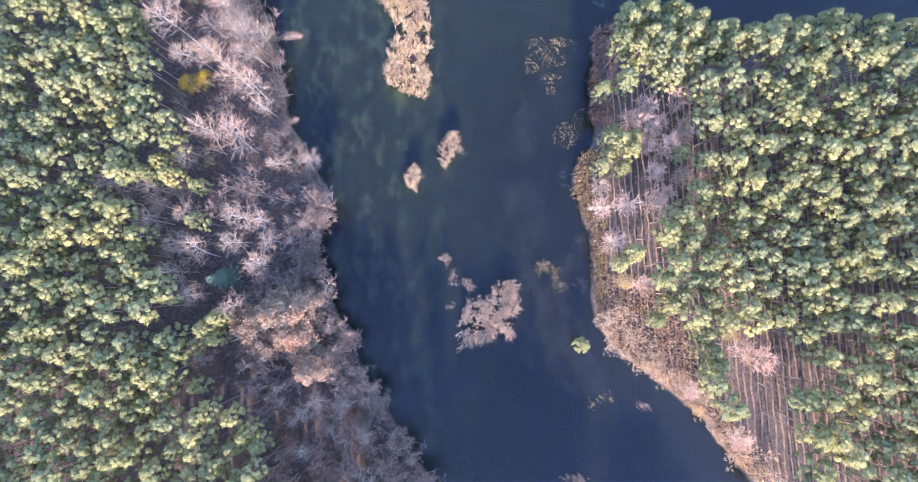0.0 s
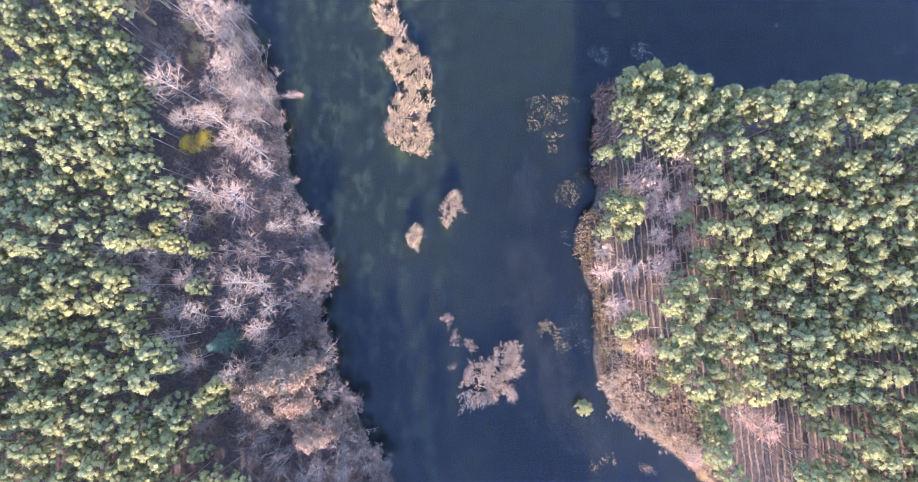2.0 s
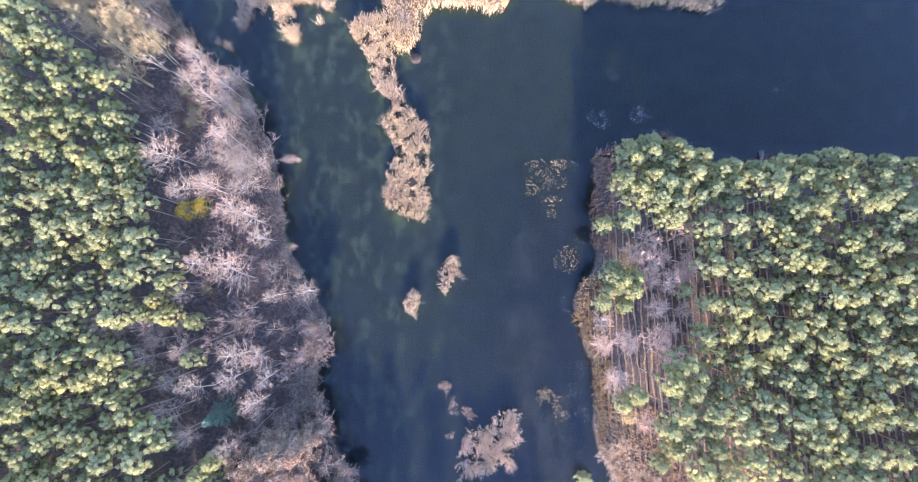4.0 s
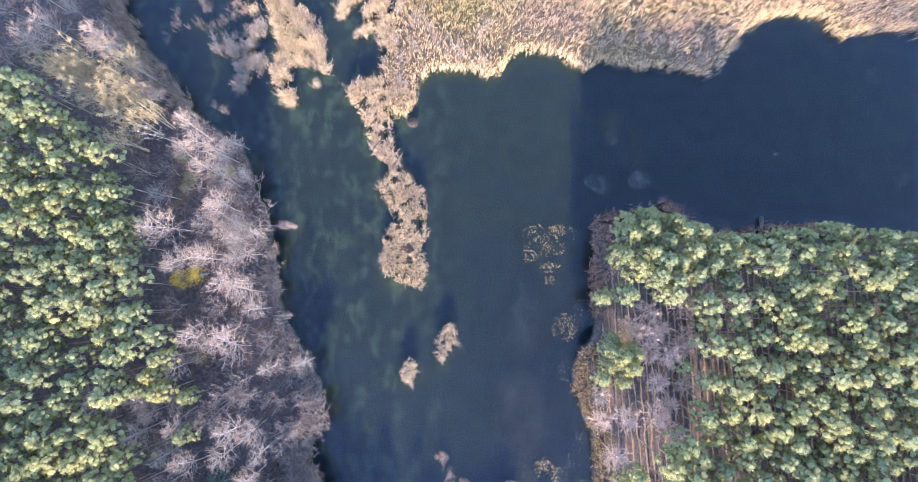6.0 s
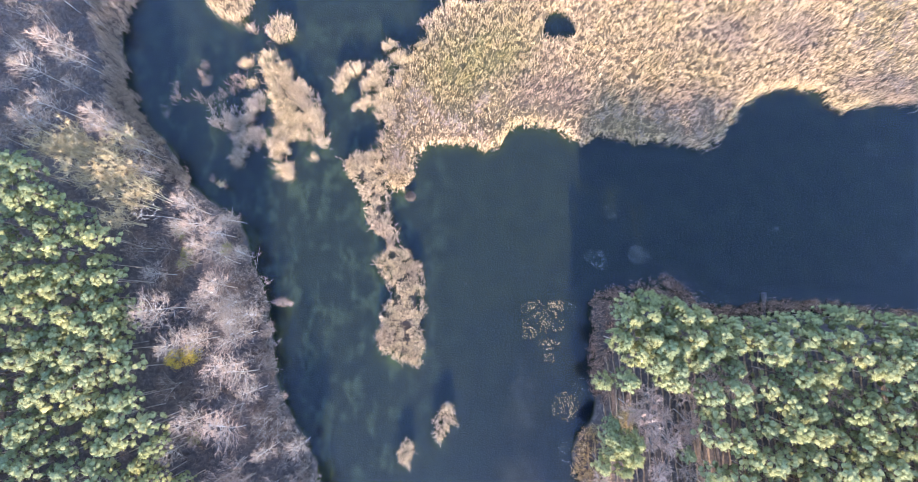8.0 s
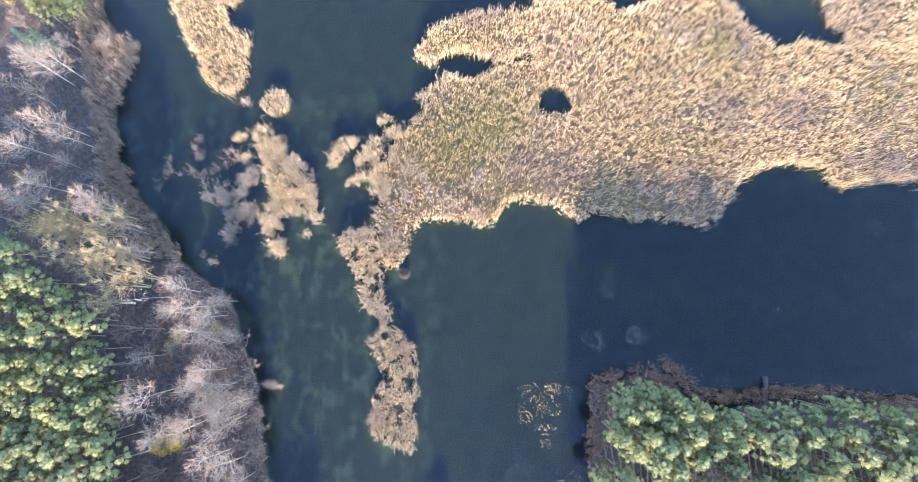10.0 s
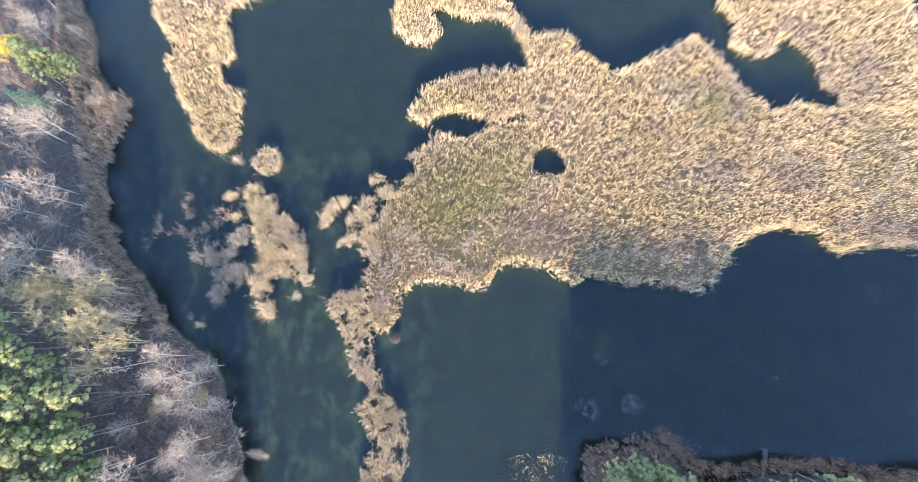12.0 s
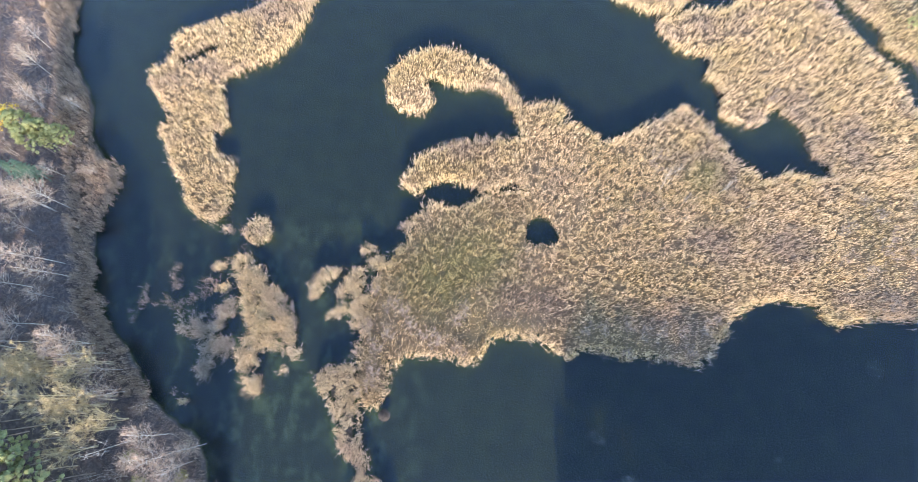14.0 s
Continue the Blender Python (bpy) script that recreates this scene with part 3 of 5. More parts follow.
def thatch(outline, tall, without, thin):
    """Last years' broken stalks, matted between the standing reeds."""
    step = 0.55
    lo, hi = outline.min(0), outline.max(0)
    n, m = int((hi[1] - lo[1]) / step) + 2, int((hi[0] - lo[0]) / step) + 2
    X, Y = np.meshgrid(lo[0] + step * np.arange(m), lo[1] + step * np.arange(n))
    q = np.c_[X.ravel(), Y.ravel()] + rng.normal(size=(n * m, 2)) * 0.12
    ok = inside(q, outline)
    for o in without:
        ok &= ~inside(q, o)
    if thin is not None:
        ok[ok] = clumps(q[ok], thin + 0.06)
    d = np.zeros(len(q))
    shore = np.concatenate([outline, *without])
    for o in BED.values():
        if o is not outline:
            shore = shore[~inside(shore, o) & (gap_to(shore, o) > 1.5)]
    d[ok] = np.min([np.hypot(*(q[ok] - p).T) for p in shore], axis=0)
    z = np.maximum(heights(q), 0.0) + 0.03 + np.minimum(1, d / 1.0) * tall * (0.2 + 0.22 * rng.random(len(q)))
    i = (np.arange(n - 1)[:, None] * m + np.arange(m - 1)).ravel()
    i = i[ok[i] & ok[i + 1] & ok[i + m] & ok[i + m + 1]]
    f = np.concatenate([np.c_[i, i + 1, i + m + 1], np.c_[i, i + m + 1, i + m]])
    used, back = np.unique(f, return_inverse=True)
    return np.c_[q, z][used], back.reshape(-1, 3)


def reed_bed(name, outline, per_m2, tall, mats, label, category="reeds", without=(), thin=None, fringe=True, matted=True, **more):
    q = scatter(outline, per_m2 / 4).repeat(4, 0)
    q = q + rng.normal(size=q.shape) * 0.2
    for o in without:
        q = q[~inside(q, o)]
    if thin is not None:
        q, fringe = q[clumps(q, thin)], False
        more.setdefault("loose", 0.24)
        more.setdefault("broad", 0.036)
        more.setdefault("leaves", 2)
    if fringe:
        rim = np.repeat(outline, 14, 0) + rng.normal(size=(14 * len(outline), 2)) * 0.5
        for o in list(without) + [b for b in BED.values() if b is not outline]:
            rim = rim[~inside(rim, o)]
    for o, keep in SPARSE if mats is TAN else ():
        q = q[~inside(q, o) | (rng.random(len(q)) < keep)]
    v, f, s = stems(q, tall, tuft=4, **more)
    if fringe:
        v2, f2, s2 = stems(rim, tall * 1.05, width=0.04, leaves=2)
        # Rim stems wholly in the pale plume colour, imitating sun on the bed's edge.
        v, f, s = np.r_[v, v2], np.r_[f, f2 + len(v)], np.r_[s, np.ones(len(s2), int)]
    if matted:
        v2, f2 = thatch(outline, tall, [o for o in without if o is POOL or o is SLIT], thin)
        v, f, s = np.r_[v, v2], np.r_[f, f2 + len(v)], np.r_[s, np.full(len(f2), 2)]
    return tagged(new(name, mesh(name, v, f, mats, s)), label, category, kind="stuff")


TAN = [REED_STEM, REED_PLUME, REED_MAT]
SPARSE = [(rounded(o, 1.5, 1.2, 50 + i), keep) for i, (o, keep) in enumerate([
    ([(6, 101), (8, 103), (12, 102), (15, 99), (20, 98), (24, 99.5), (25, 94), (20, 92.5), (15, 94), (11, 93), (7, 92), (6.5, 95.5)], 0.45),
    # This patch imitates the pines' shadow on the marsh by thinner reeds, greyer sedge.
    ([(30, 96), (40, 97), (50, 97), (58, 98), (57, 92), (52, 88), (40, 89), (31, 91)], 0.5),
    ([(-12, 103), (-7, 102), (-4, 99), (5, 98), (6, 92), (-6, 91), (-10, 84), (-13, 86)], 0.65),
    ([(87, 116), (93, 122), (105, 120), (104, 104), (94, 99), (88, 106)], 0.55)])]
GREY = [SEDGE_STEM, SEDGE_TIP, SEDGE_STEM]
PINKISH = [SEDGE_TIP, PINK_TIP, SEDGE_TIP]
reed_bed("reed_bed", BED["main"], 20, 1.9, TAN, "wide bed of dry straw-coloured reeds with pale plumes", without=(POOL,))
reed_bed("reed_bed", BED["west"], 20, 1.8, TAN, "straw-yellow and greenish reeds at the lagoon", without=(POOL, BED["main"]))
reed_bed("reed_bed", BED["spit"], 22, 1.9, TAN, "hooked spit of dense pale dry reeds in open water", without=(BED["main"],))
reed_bed("reed_bed", BED["arm"], 22, 1.9, TAN, "narrow arm of pale dry reeds beside a dark inlet", without=(BED["main"],))
reed_bed("reed_bed", BED["lobe"], 17, 1.9, TAN, "broad dry reed bed beyond the narrow inlet")
reed_bed("reed_bed", BED["far_east"], 10, 2.0, TAN, "straw-coloured reeds beyond a dark ditch")
reed_bed("reed_bed", BED["far_mid"], 16, 2.0, TAN, "small bed of pale dry reeds in open water")
reed_bed("reed_bed", BED["crescent"], 20, 1.8, TAN, "long crescent island of dense pale dry reeds", without=(SLIT,))
reed_bed("reed_bed", BED["ragged"], 34, 1.8, TAN, "ragged island of wind-bent straw-coloured reeds", thin=0.34, matted=False)
reed_bed("reed_bed", BED["ragged_grey"], 40, 1.6, PINKISH, "thin greyish broken reeds standing in water", thin=0.48, matted=False)
reed_bed("reed_bed", BED["cluster"], 32, 1.8, TAN, "loose clumps of yellowish reeds at the water's edge", thin=0.45, matted=False)
reed_bed("reed_bed", BED["strip"], 32, 1.7, TAN, "narrow strip of straw-coloured reeds and low bushes", thin=0.28, matted=False)
reed_bed("reed_bed", BED["south"], 30, 1.5, PINKISH, "thin island of pinkish grey broken reeds", thin=0.45, matted=False)
# Grey-brown sedge in the thinned patches; in the second it stands for pine shade.
for o, keep in SPARSE:
    reed_bed("sedge_belt", o, 9, 0.9, GREY, "dusky grey-brown sedge at the marsh edge, in one patch standing in for pine shade", "sedge", loose=0.3, plume=0.4, fringe=False, matted=False)
for i, o in enumerate(ISLET):
    x, y = ISLETS[i][:2]
    pale = x > -46 and y > 20 or i == 0
    reed_bed("reed_clump", o, 24 if pale else 12, 1.6 if pale else 1.1, TAN if pale else GREY, "small clump of pale dry reeds in open water" if pale else "sparse tuft of grey broken reeds in water", thin=-0.05 if pale else 0.15, matted=False)
reed_bed("reed_bed", rounded([(-89.6, 182.7), (-87.9, 170.7), (-86.3, 159.2), (-80.4, 149.7), (-77.8, 137.8), (-69.9, 130.5), (-73.1, 117), (-71.6, 107.9), (-65.8, 95.6), (-58.5, 87.3), (-56.2, 83.9), (-58.3, 81.7), (-64.5, 87.4), (-70.5, 94.5), (-75.9, 104.2), (-78.1, 114.4), (-81.4, 126.6), (-84.2, 137.9), (-88.4, 153), (-92.6, 167.5), (-97.9, 182.9)], 1.2, 2.2, 31), 17, 2.2, GREY, "belt of grey-brown reeds below bare trees", thin=0.0, matted=False, loose=0.16)
reed_bed("sedge_belt", rounded([(27.6, 56), (32, 58.2), (39, 59.8), (43.6, 60.3), (46.2, 58), (51.5, 54), (61.2, 54.8), (72.4, 54.9), (81.1, 53.3), (90.7, 52.1), (90.3, 50), (80.8, 50.8), (72.1, 52.5), (60.9, 52.4), (51.2, 51.1), (44.2, 53.9), (32.8, 53.5), (30.6, 45), (30, 37.1), (26.5, 37.1)], 1.5, 1.4, 32), 18, 1.5, [DARK_SEDGE, DARK_TIP, DARK_SEDGE], "belt of brown sedge in the shade of pines", "sedge", thin=0.2, lean=(0.05, 0.0), loose=0.3, plume=0.5, matted=False)
reed_bed("sedge_belt", rounded([(23.2, 30.1), (26.1, 32.2), (28.6, 27.5), (28.6, 14.1), (28, -0.2), (26, -0.2), (25.7, 9.4), (25.2, 14.2), (23.4, 19.1), (21.8, 25.2)], 1.5, 1.0, 33), 13, 1.4, [RUST_STEM, RUST_STEM, RUST_STEM], "rust-brown sedge along the sunny bank", "sedge", thin=0.1, loose=0.3, matted=False)
reed_bed("dry_grass", rounded([(29.5, 5.7), (38.3, 4.3), (44.8, -8.8), (50, -20.5), (57.5, -32.1), (56.1, -34.9), (50.7, -29.7), (46.4, -23.3), (38.5, -16.2), (28.9, -8.2), (26.2, -2.5), (26.3, 5.8)], 1.5, 0.6, 34), 36, 0.7, [GRASS, GRASS, GRASS], "golden dry grass on the sunny bank under pines", "grass", plume=0.25, width=0.03, fringe=False, matted=False)


# ---- trees ----
def tube(path, radii, sides=6):
    path = np.asarray(path, float)
    n = len(path)
    t = np.gradient(path, axis=0)
    t /= np.linalg.norm(t, axis=1)[:, None]
    ref = np.where(np.abs(t[:, 2:3]) > 0.9, [[1.0, 0, 0]], [[0, 0, 1.0]])
    u = np.cross(t, ref)
    u /= np.linalg.norm(u, axis=1)[:, None]
    w = np.cross(t, u)
    a = np.arange(sides) * 2 * math.pi / sides
    v = (path[:, None] + np.asarray(radii)[:, None, None] * (np.cos(a)[None, :, None] * u[:, None] + np.sin(a)[None, :, None] * w[:, None])).reshape(-1, 3)
    f = []
    for i in range(n - 1):
        for j in range(sides):
            p, q = i * sides + j, i * sides + (j + 1) % sides
            f += [(p, q, q + sides), (p, q + sides, p + sides)]
    return v, np.array(f)


class Pile:
    """Gathers pieces of one mesh."""
    def __init__(self):
        self.v, self.f, self.n = [], [], 0

    def add(self, v, f):
        self.v.append(np.asarray(v, float).reshape(-1, 3))
        self.f.append(np.asarray(f).reshape(-1, 3) + self.n)
        self.n += len(self.v[-1])

    def arrays(self):
        return np.concatenate(self.v), np.concatenate(self.f)


def spikes(at, way, length, width, r):
    """Narrow triangles that start at points and point along ways."""
    n = len(at)
    way = way / np.linalg.norm(way, axis=1)[:, None]
    s = np.cross(way, r.normal(size=(n, 3)))
    s /= np.linalg.norm(s, axis=1)[:, None] + 1e-9
    L, W = np.broadcast_to(length, n)[:, None], np.broadcast_to(width, n)[:, None]
    v = np.stack([at - s * W, at + s * W, at + way * L], 1).reshape(-1, 3)
    return v, np.arange(3 * n).reshape(-1, 3)


def unit(v):
    return v / np.linalg.norm(v, axis=1)[:, None]


_g = (1 + 5 ** 0.5) / 2
ICO_V = np.array([(-1, _g, 0), (1, _g, 0), (-1, -_g, 0), (1, -_g, 0), (0, -1, _g), (0, 1, _g), (0, -1, -_g), (0, 1, -_g), (_g, 0, -1), (_g, 0, 1), (-_g, 0, -1), (-_g, 0, 1)]) / math.sqrt(1 + _g * _g)
ICO_F = np.array([(a, b, c) for a in range(12) for b in range(a + 1, 12) for c in range(b + 1, 12) if all(np.linalg.norm(ICO_V[i] - ICO_V[j]) < 1.1 for i, j in ((a, b), (b, c), (a, c)))])
ICO_F = np.array([t if np.dot(np.cross(ICO_V[t[1]] - ICO_V[t[0]], ICO_V[t[2]] - ICO_V[t[0]]), ICO_V[t[0]]) > 0 else t[::-1] for t in ICO_F])


CAP_F = ICO_F[ICO_V[ICO_F].mean(1)[:, 2] > -0.3]


def pine_shape(seed, lobes=22, blades=18, tall=17.0, wide=1.7, deep=4.6, lump=1.0):
    """A bare stem and a domed crown of plump needle clumps, each frayed with tufts."""
    r = np.random.default_rng(seed)
    bend = r.normal(size=2) * 0.25
    zs = np.linspace(0, tall * 0.97, 6)
    path = np.c_[bend[0] * np.sin(zs / tall * 3), bend[1] * np.sin(zs / tall * 2.5), zs]
    trunk, crown, round_off = Pile(), Pile(), []
    trunk.add(*tube(path, np.linspace(0.14, 0.03, 6), 4))
    mid = np.array([path[-1, 0], path[-1, 1], tall - deep * 0.8])
    swell = 0.75 + 0.5 * r.random(5)
    for k in range(lobes):
        u = ((k + 0.5) / lobes) ** 0.85
        a = k * 2.4 + r.normal() * 0.4
        side = wide * math.sqrt(max(0.03, 1 - u ** 2.0)) * swell[int(a * 5 / 6.2832) % 5] * (0.6 + 0.42 * r.random())
        c = np.array([math.cos(a) * side + mid[0], math.sin(a) * side + mid[1], tall - deep * (1 - u) * (0.8 + 0.3 * r.random())])
        if k % 3 == 1:
            root = np.array([path[-2, 0], path[-2, 1], c[2] - 0.5 * side])
            trunk.add(*tube([root, c], [0.04, 0.012], 3))
        size = (0.46 + 0.32 * r.random()) * lump
        dome = (c - mid) / np.linalg.norm(c - mid)
        n = len(ICO_V)
        crown.add(ICO_V * [1, 1, 0.9] * size * (0.45 + 0.5 * r.random((n, 1))) + c, CAP_F)
        round_off.append(unit(ICO_V * 0.3 + dome * 0.45 + [0, 0, 0.4] + r.normal(size=(n, 3)) * 0.25))
        o = unit(r.normal(size=(blades, 3)) + dome * 0.5)
        o[:, 2] = np.abs(o[:, 2]) - 0.25
        at = c + o * size * (0.6 + 0.35 * r.random((blades, 1)))
        way = o + [0, 0, 0.25] + r.normal(size=(blades, 3)) * 0.45
        crown.add(*spikes(at, way, 0.2 + 0.26 * r.random(blades), 0.05, r))
        round_off.append(np.repeat(unit(o * 0.3 + dome * 0.45 + [0, 0, 0.4] + r.normal(size=(blades, 3)) * 0.3), 3, 0))
    return trunk.arrays(), (*crown.arrays(), np.concatenate(round_off))


def birch_shape(seed, tall=14.0, wide=2.2, limbs=28, low=0.42, thick=0.08, subs=8, twigs=9, twig_w=0.015, spread=0.38):
    """A pale stem with rising limbs and a soft rounded plume of very fine twigs."""
    r = np.random.default_rng(seed)
    wood, fine = Pile(), Pile()
    bend = r.normal(size=2) * 0.5
    zs = np.linspace(0, tall * 0.95, 8)
    path = np.c_[bend[0] * (zs / tall) ** 1.6 * 2, bend[1] * (zs / tall) ** 1.6 * 2, zs]
    wood.add(*tube(path, np.linspace(thick, 0.022, 8), 5))
    for k in range(limbs):
        w = (k + 0.7 * r.random()) / limbs
        i = (low + (0.97 - low) * w) * 7
        p = path[int(i)] + (path[min(int(i) + 1, 7)] - path[int(i)]) * (i - int(i))
        a = k * 2.4 + r.normal() * 0.3
        reach = wide * (0.55 + 0.45 * math.sin(math.pi * min(1.0, 0.25 + 0.85 * w))) * (1 - 0.5 * w ** 3) * (0.8 + 0.3 * r.random())
        rise = reach * (0.75 + 0.7 * r.random()) * (1 - 0.25 * w)
        flat = np.array([math.cos(a), math.sin(a), 0.0])
        pts = np.array([p, p + flat * reach * 0.42 + [0, 0, rise * 0.28], p + flat * reach * 0.76 + [0, 0, rise * 0.66], p + flat * reach + [0, 0, rise]])
        pts[1:3] += r.normal(size=(2, 3)) * 0.07 * reach
        wood.add(*tube(pts, [0.034, 0.024, 0.015, 0.005], 3))
        v = np.sort(0.18 + 0.8 * r.random(subs)) * 3
        b = np.minimum(v.astype(int), 2)
        seg = pts[b + 1] - pts[b]
        at = pts[b] + seg * (v - b)[:, None]
        way = unit(unit(seg) + r.normal(size=(subs, 3)) * 0.5)
        long = (0.45 + 0.28 * reach) * (0.7 + 0.6 * r.random(subs))
        wood.add(*spikes(at, way, long, 0.014, r))
        k2 = np.repeat(np.arange(subs), twigs)
        at2 = at[k2] + way[k2] * (long[k2] * (0.1 + 0.9 * r.random(len(k2))))[:, None]
        way2 = way[k2] + r.normal(size=(len(k2), 3)) * spread
        fine.add(*spikes(at2, way2, 0.35 + 0.5 * r.random(len(k2)), twig_w, r))
    return wood.arrays(), fine.arrays()


def bare_shape(seed, tall=14.0, wide=2.4, limbs=24, twigs=11, low=0.32, thick=0.09, stems_n=1, droop=0.0, twig_w=0.021, crook=0.0, subs=8):
    r = np.random.default_rng(seed)
    wood, fine = Pile(), Pile()
    for s in range(stems_n):
        off = r.normal(size=2) * (0.25 if stems_n > 1 else 0)
        bend = r.normal(size=2) * (0.35 + 0.6 * (stems_n > 1))
        zs = np.linspace(0, tall * (1 - 0.12 * s), 8)
        path = np.c_[off[0] + bend[0] * (zs / tall) ** 1.5 * 2, off[1] + bend[1] * (zs / tall) ** 1.5 * 2, zs]
        wood.add(*tube(path, np.linspace(thick, 0.02, 8), 6))
        for k in range(limbs):
            u = low + (0.97 - low) * (k + r.random()) / limbs
            i = u * 7
            p = path[int(i)] + (path[min(int(i) + 1, 7)] - path[int(i)]) * (i - int(i))
            a = k * 2.4 + r.normal() * 0.4
            reach = wide * (1.05 - 0.75 * ((u - low) / (1 - low)) ** 1.4) * (0.6 + 0.5 * r.random())
            rise = reach * (1.15 + 0.7 * r.random()) * (1 - droop)
            e = p + [math.cos(a) * reach, math.sin(a) * reach, rise]
            m = (p + e) / 2 + r.normal(size=3) * 0.12 * reach * (1 + 2 * crook) + [0, 0, -0.08 * reach]
            wood.add(*tube([p, m, e], [0.030 * (thick / 0.09), 0.020 * (thick / 0.09), 0.006], 3))
            n = subs
            v = 0.25 + 0.75 * r.random(n)
            at = np.where(v[:, None] < 0.5, p + (m - p) * (2 * v[:, None]), m + (e - m) * (2 * v[:, None] - 1))
            main = (e - p) / np.linalg.norm(e - p)
            way = main + r.normal(size=(n, 3)) * (0.5 + 0.5 * crook) + [0, 0, 0.2]
            way /= np.linalg.norm(way, axis=1)[:, None]
            long = (0.5 + 0.6 * r.random(n)) * (0.35 + 0.28 * reach)
            (wood if crook else fine).add(*spikes(at, way, long, twig_w * (0.9 + crook), r))
            k2 = np.repeat(np.arange(n), twigs)
            t2 = 0.15 + 0.85 * r.random(len(k2))
            at2 = at[k2] + way[k2] * (long[k2] * t2)[:, None]
            way2 = way[k2] + r.normal(size=(len(k2), 3)) * (0.62 + 0.2 * crook) + [0, 0, 0.15]
            fine.add(*spikes(at2, way2, (0.25 + 0.4 * r.random(len(k2))) * (0.5 + 0.2 * wide), twig_w, r))
    return wood.arrays(), fine.arrays()


def leafed_shape(seed, tall=12.0, wide=3.6, leaves=4200, leaf=0.16):
    r = np.random.default_rng(seed)
    (wv, wf), _ = bare_shape(seed, tall * 0.95, wide * 0.9, 22, 1, 0.3, 0.22, subs=2)
    clumps = 46
    a, u = r.random(clumps) * 2 * math.pi, r.random(clumps)
    rad = wide * np.sqrt(r.random(clumps)) * (1 - 0.35 * u)
    c = np.c_[np.cos(a) * rad, np.sin(a) * rad, tall * (0.50 + 0.22 * u) + (1 - (rad / wide) ** 2) * tall * 0.28]
    which = r.integers(0, clumps, leaves)
    o = r.normal(size=(leaves, 3))
    o /= np.linalg.norm(o, axis=1)[:, None]
    at = c[which] + o * (0.75 * r.random((leaves, 1)) ** 0.4) * [1, 1, 0.75]
    lv, lf = spikes(at, o + r.normal(size=(leaves, 3)) * 0.8, leaf * (0.7 + 0.8 * r.random(leaves)), leaf * 0.45, r)
    return (wv, wf), (lv, lf)


def fir_shape(seed, tall=13.0, wide=2.0):
    r = np.random.default_rng(seed)
    trunk, crown = Pile(), Pile()
    trunk.add(*tube([(0, 0, 0), (0, 0, tall * 0.5), (0, 0, tall)], [0.16, 0.1, 0.02], 6))
    for k in range(90):
        u = (k + r.random()) / 90
        a, reach = k * 2.4, wide * (1.02 - u) * (0.8 + 0.3 * r.random())
        n = 26
        v = r.random(n)
        at = np.c_[math.cos(a) * reach * v, math.sin(a) * reach * v, tall * (0.12 + 0.86 * u) - 0.35 * reach * v ** 2]
        crown.add(*spikes(at, np.array([math.cos(a), math.sin(a), 0.0]) + r.normal(size=(n, 3)) * 0.6, 0.4, 0.06, r))
    return trunk.arrays(), crown.arrays()


class Kind:
    """A kind of tree: a few shapes, placed as things of their own or joined into one wood."""
    def __init__(self, name, trunk_name, crown_name, bark, leaf, shapes, tall):
        self.name, self.parts, self.mats, self.shapes, self.tall = name, (trunk_name, crown_name), (bark, leaf), shapes, tall
        self.meshes = [(mesh(trunk_name, *w, [bark], smooth=True), mesh(crown_name, l[0], l[1], [leaf], normals=l[2] if len(l) > 2 else None)) for w, l in shapes]

    def plant(self, x, y, tall, label, group="", broad=1.0, lean=(0, 0), category="tree", shape=None):
        k = rng.integers(len(self.meshes)) if shape is None else shape
        root = new(self.name)
        s = tall / self.tall
        root.matrix_basis = pose(x, y, max(height(x, y), -0.6) - 0.08, lean[0], lean[1], rng.random() * 360 if lean == (0, 0) else 0) @ Matrix.Diagonal((s * broad, s * broad, s, 1))
        for me in self.meshes[k]:
            part = new(me.name, me)
            part.parent = root
        return tagged(root, label, category, group)

    def wood(self, name, places, talls, label, category, broad=1.0):
        root = new(name)
        for part_name, mat, index in zip(self.parts, self.mats, (0, 1)):
            pile, turns = Pile(), []
            r = np.random.default_rng(3)
            for (x, y), tall in zip(places, talls):
                v, f, *more = self.shapes[r.integers(len(self.shapes))][index]
                a, s = r.random() * 2 * math.pi, tall / self.tall
                c, sn = math.cos(a) * s * broad, math.sin(a) * s * broad
                pile.add(np.c_[v[:, 0] * c - v[:, 1] * sn + x, v[:, 0] * sn + v[:, 1] * c + y, v[:, 2] * s + max(height(x, y), -0.6) - 0.08], f)
                for t in more:
                    turns.append(np.c_[t[:, 0] * math.cos(a) - t[:, 1] * math.sin(a), t[:, 0] * math.sin(a) + t[:, 1] * math.cos(a), t[:, 2]])
            ob = new(part_name + "s", mesh(part_name + "s", *pile.arrays(), [mat], normals=np.concatenate(turns) if turns else None))
            ob.parent = root
            tagged(ob, kind="stuff")
        return tagged(root, label, category, kind="stuff")


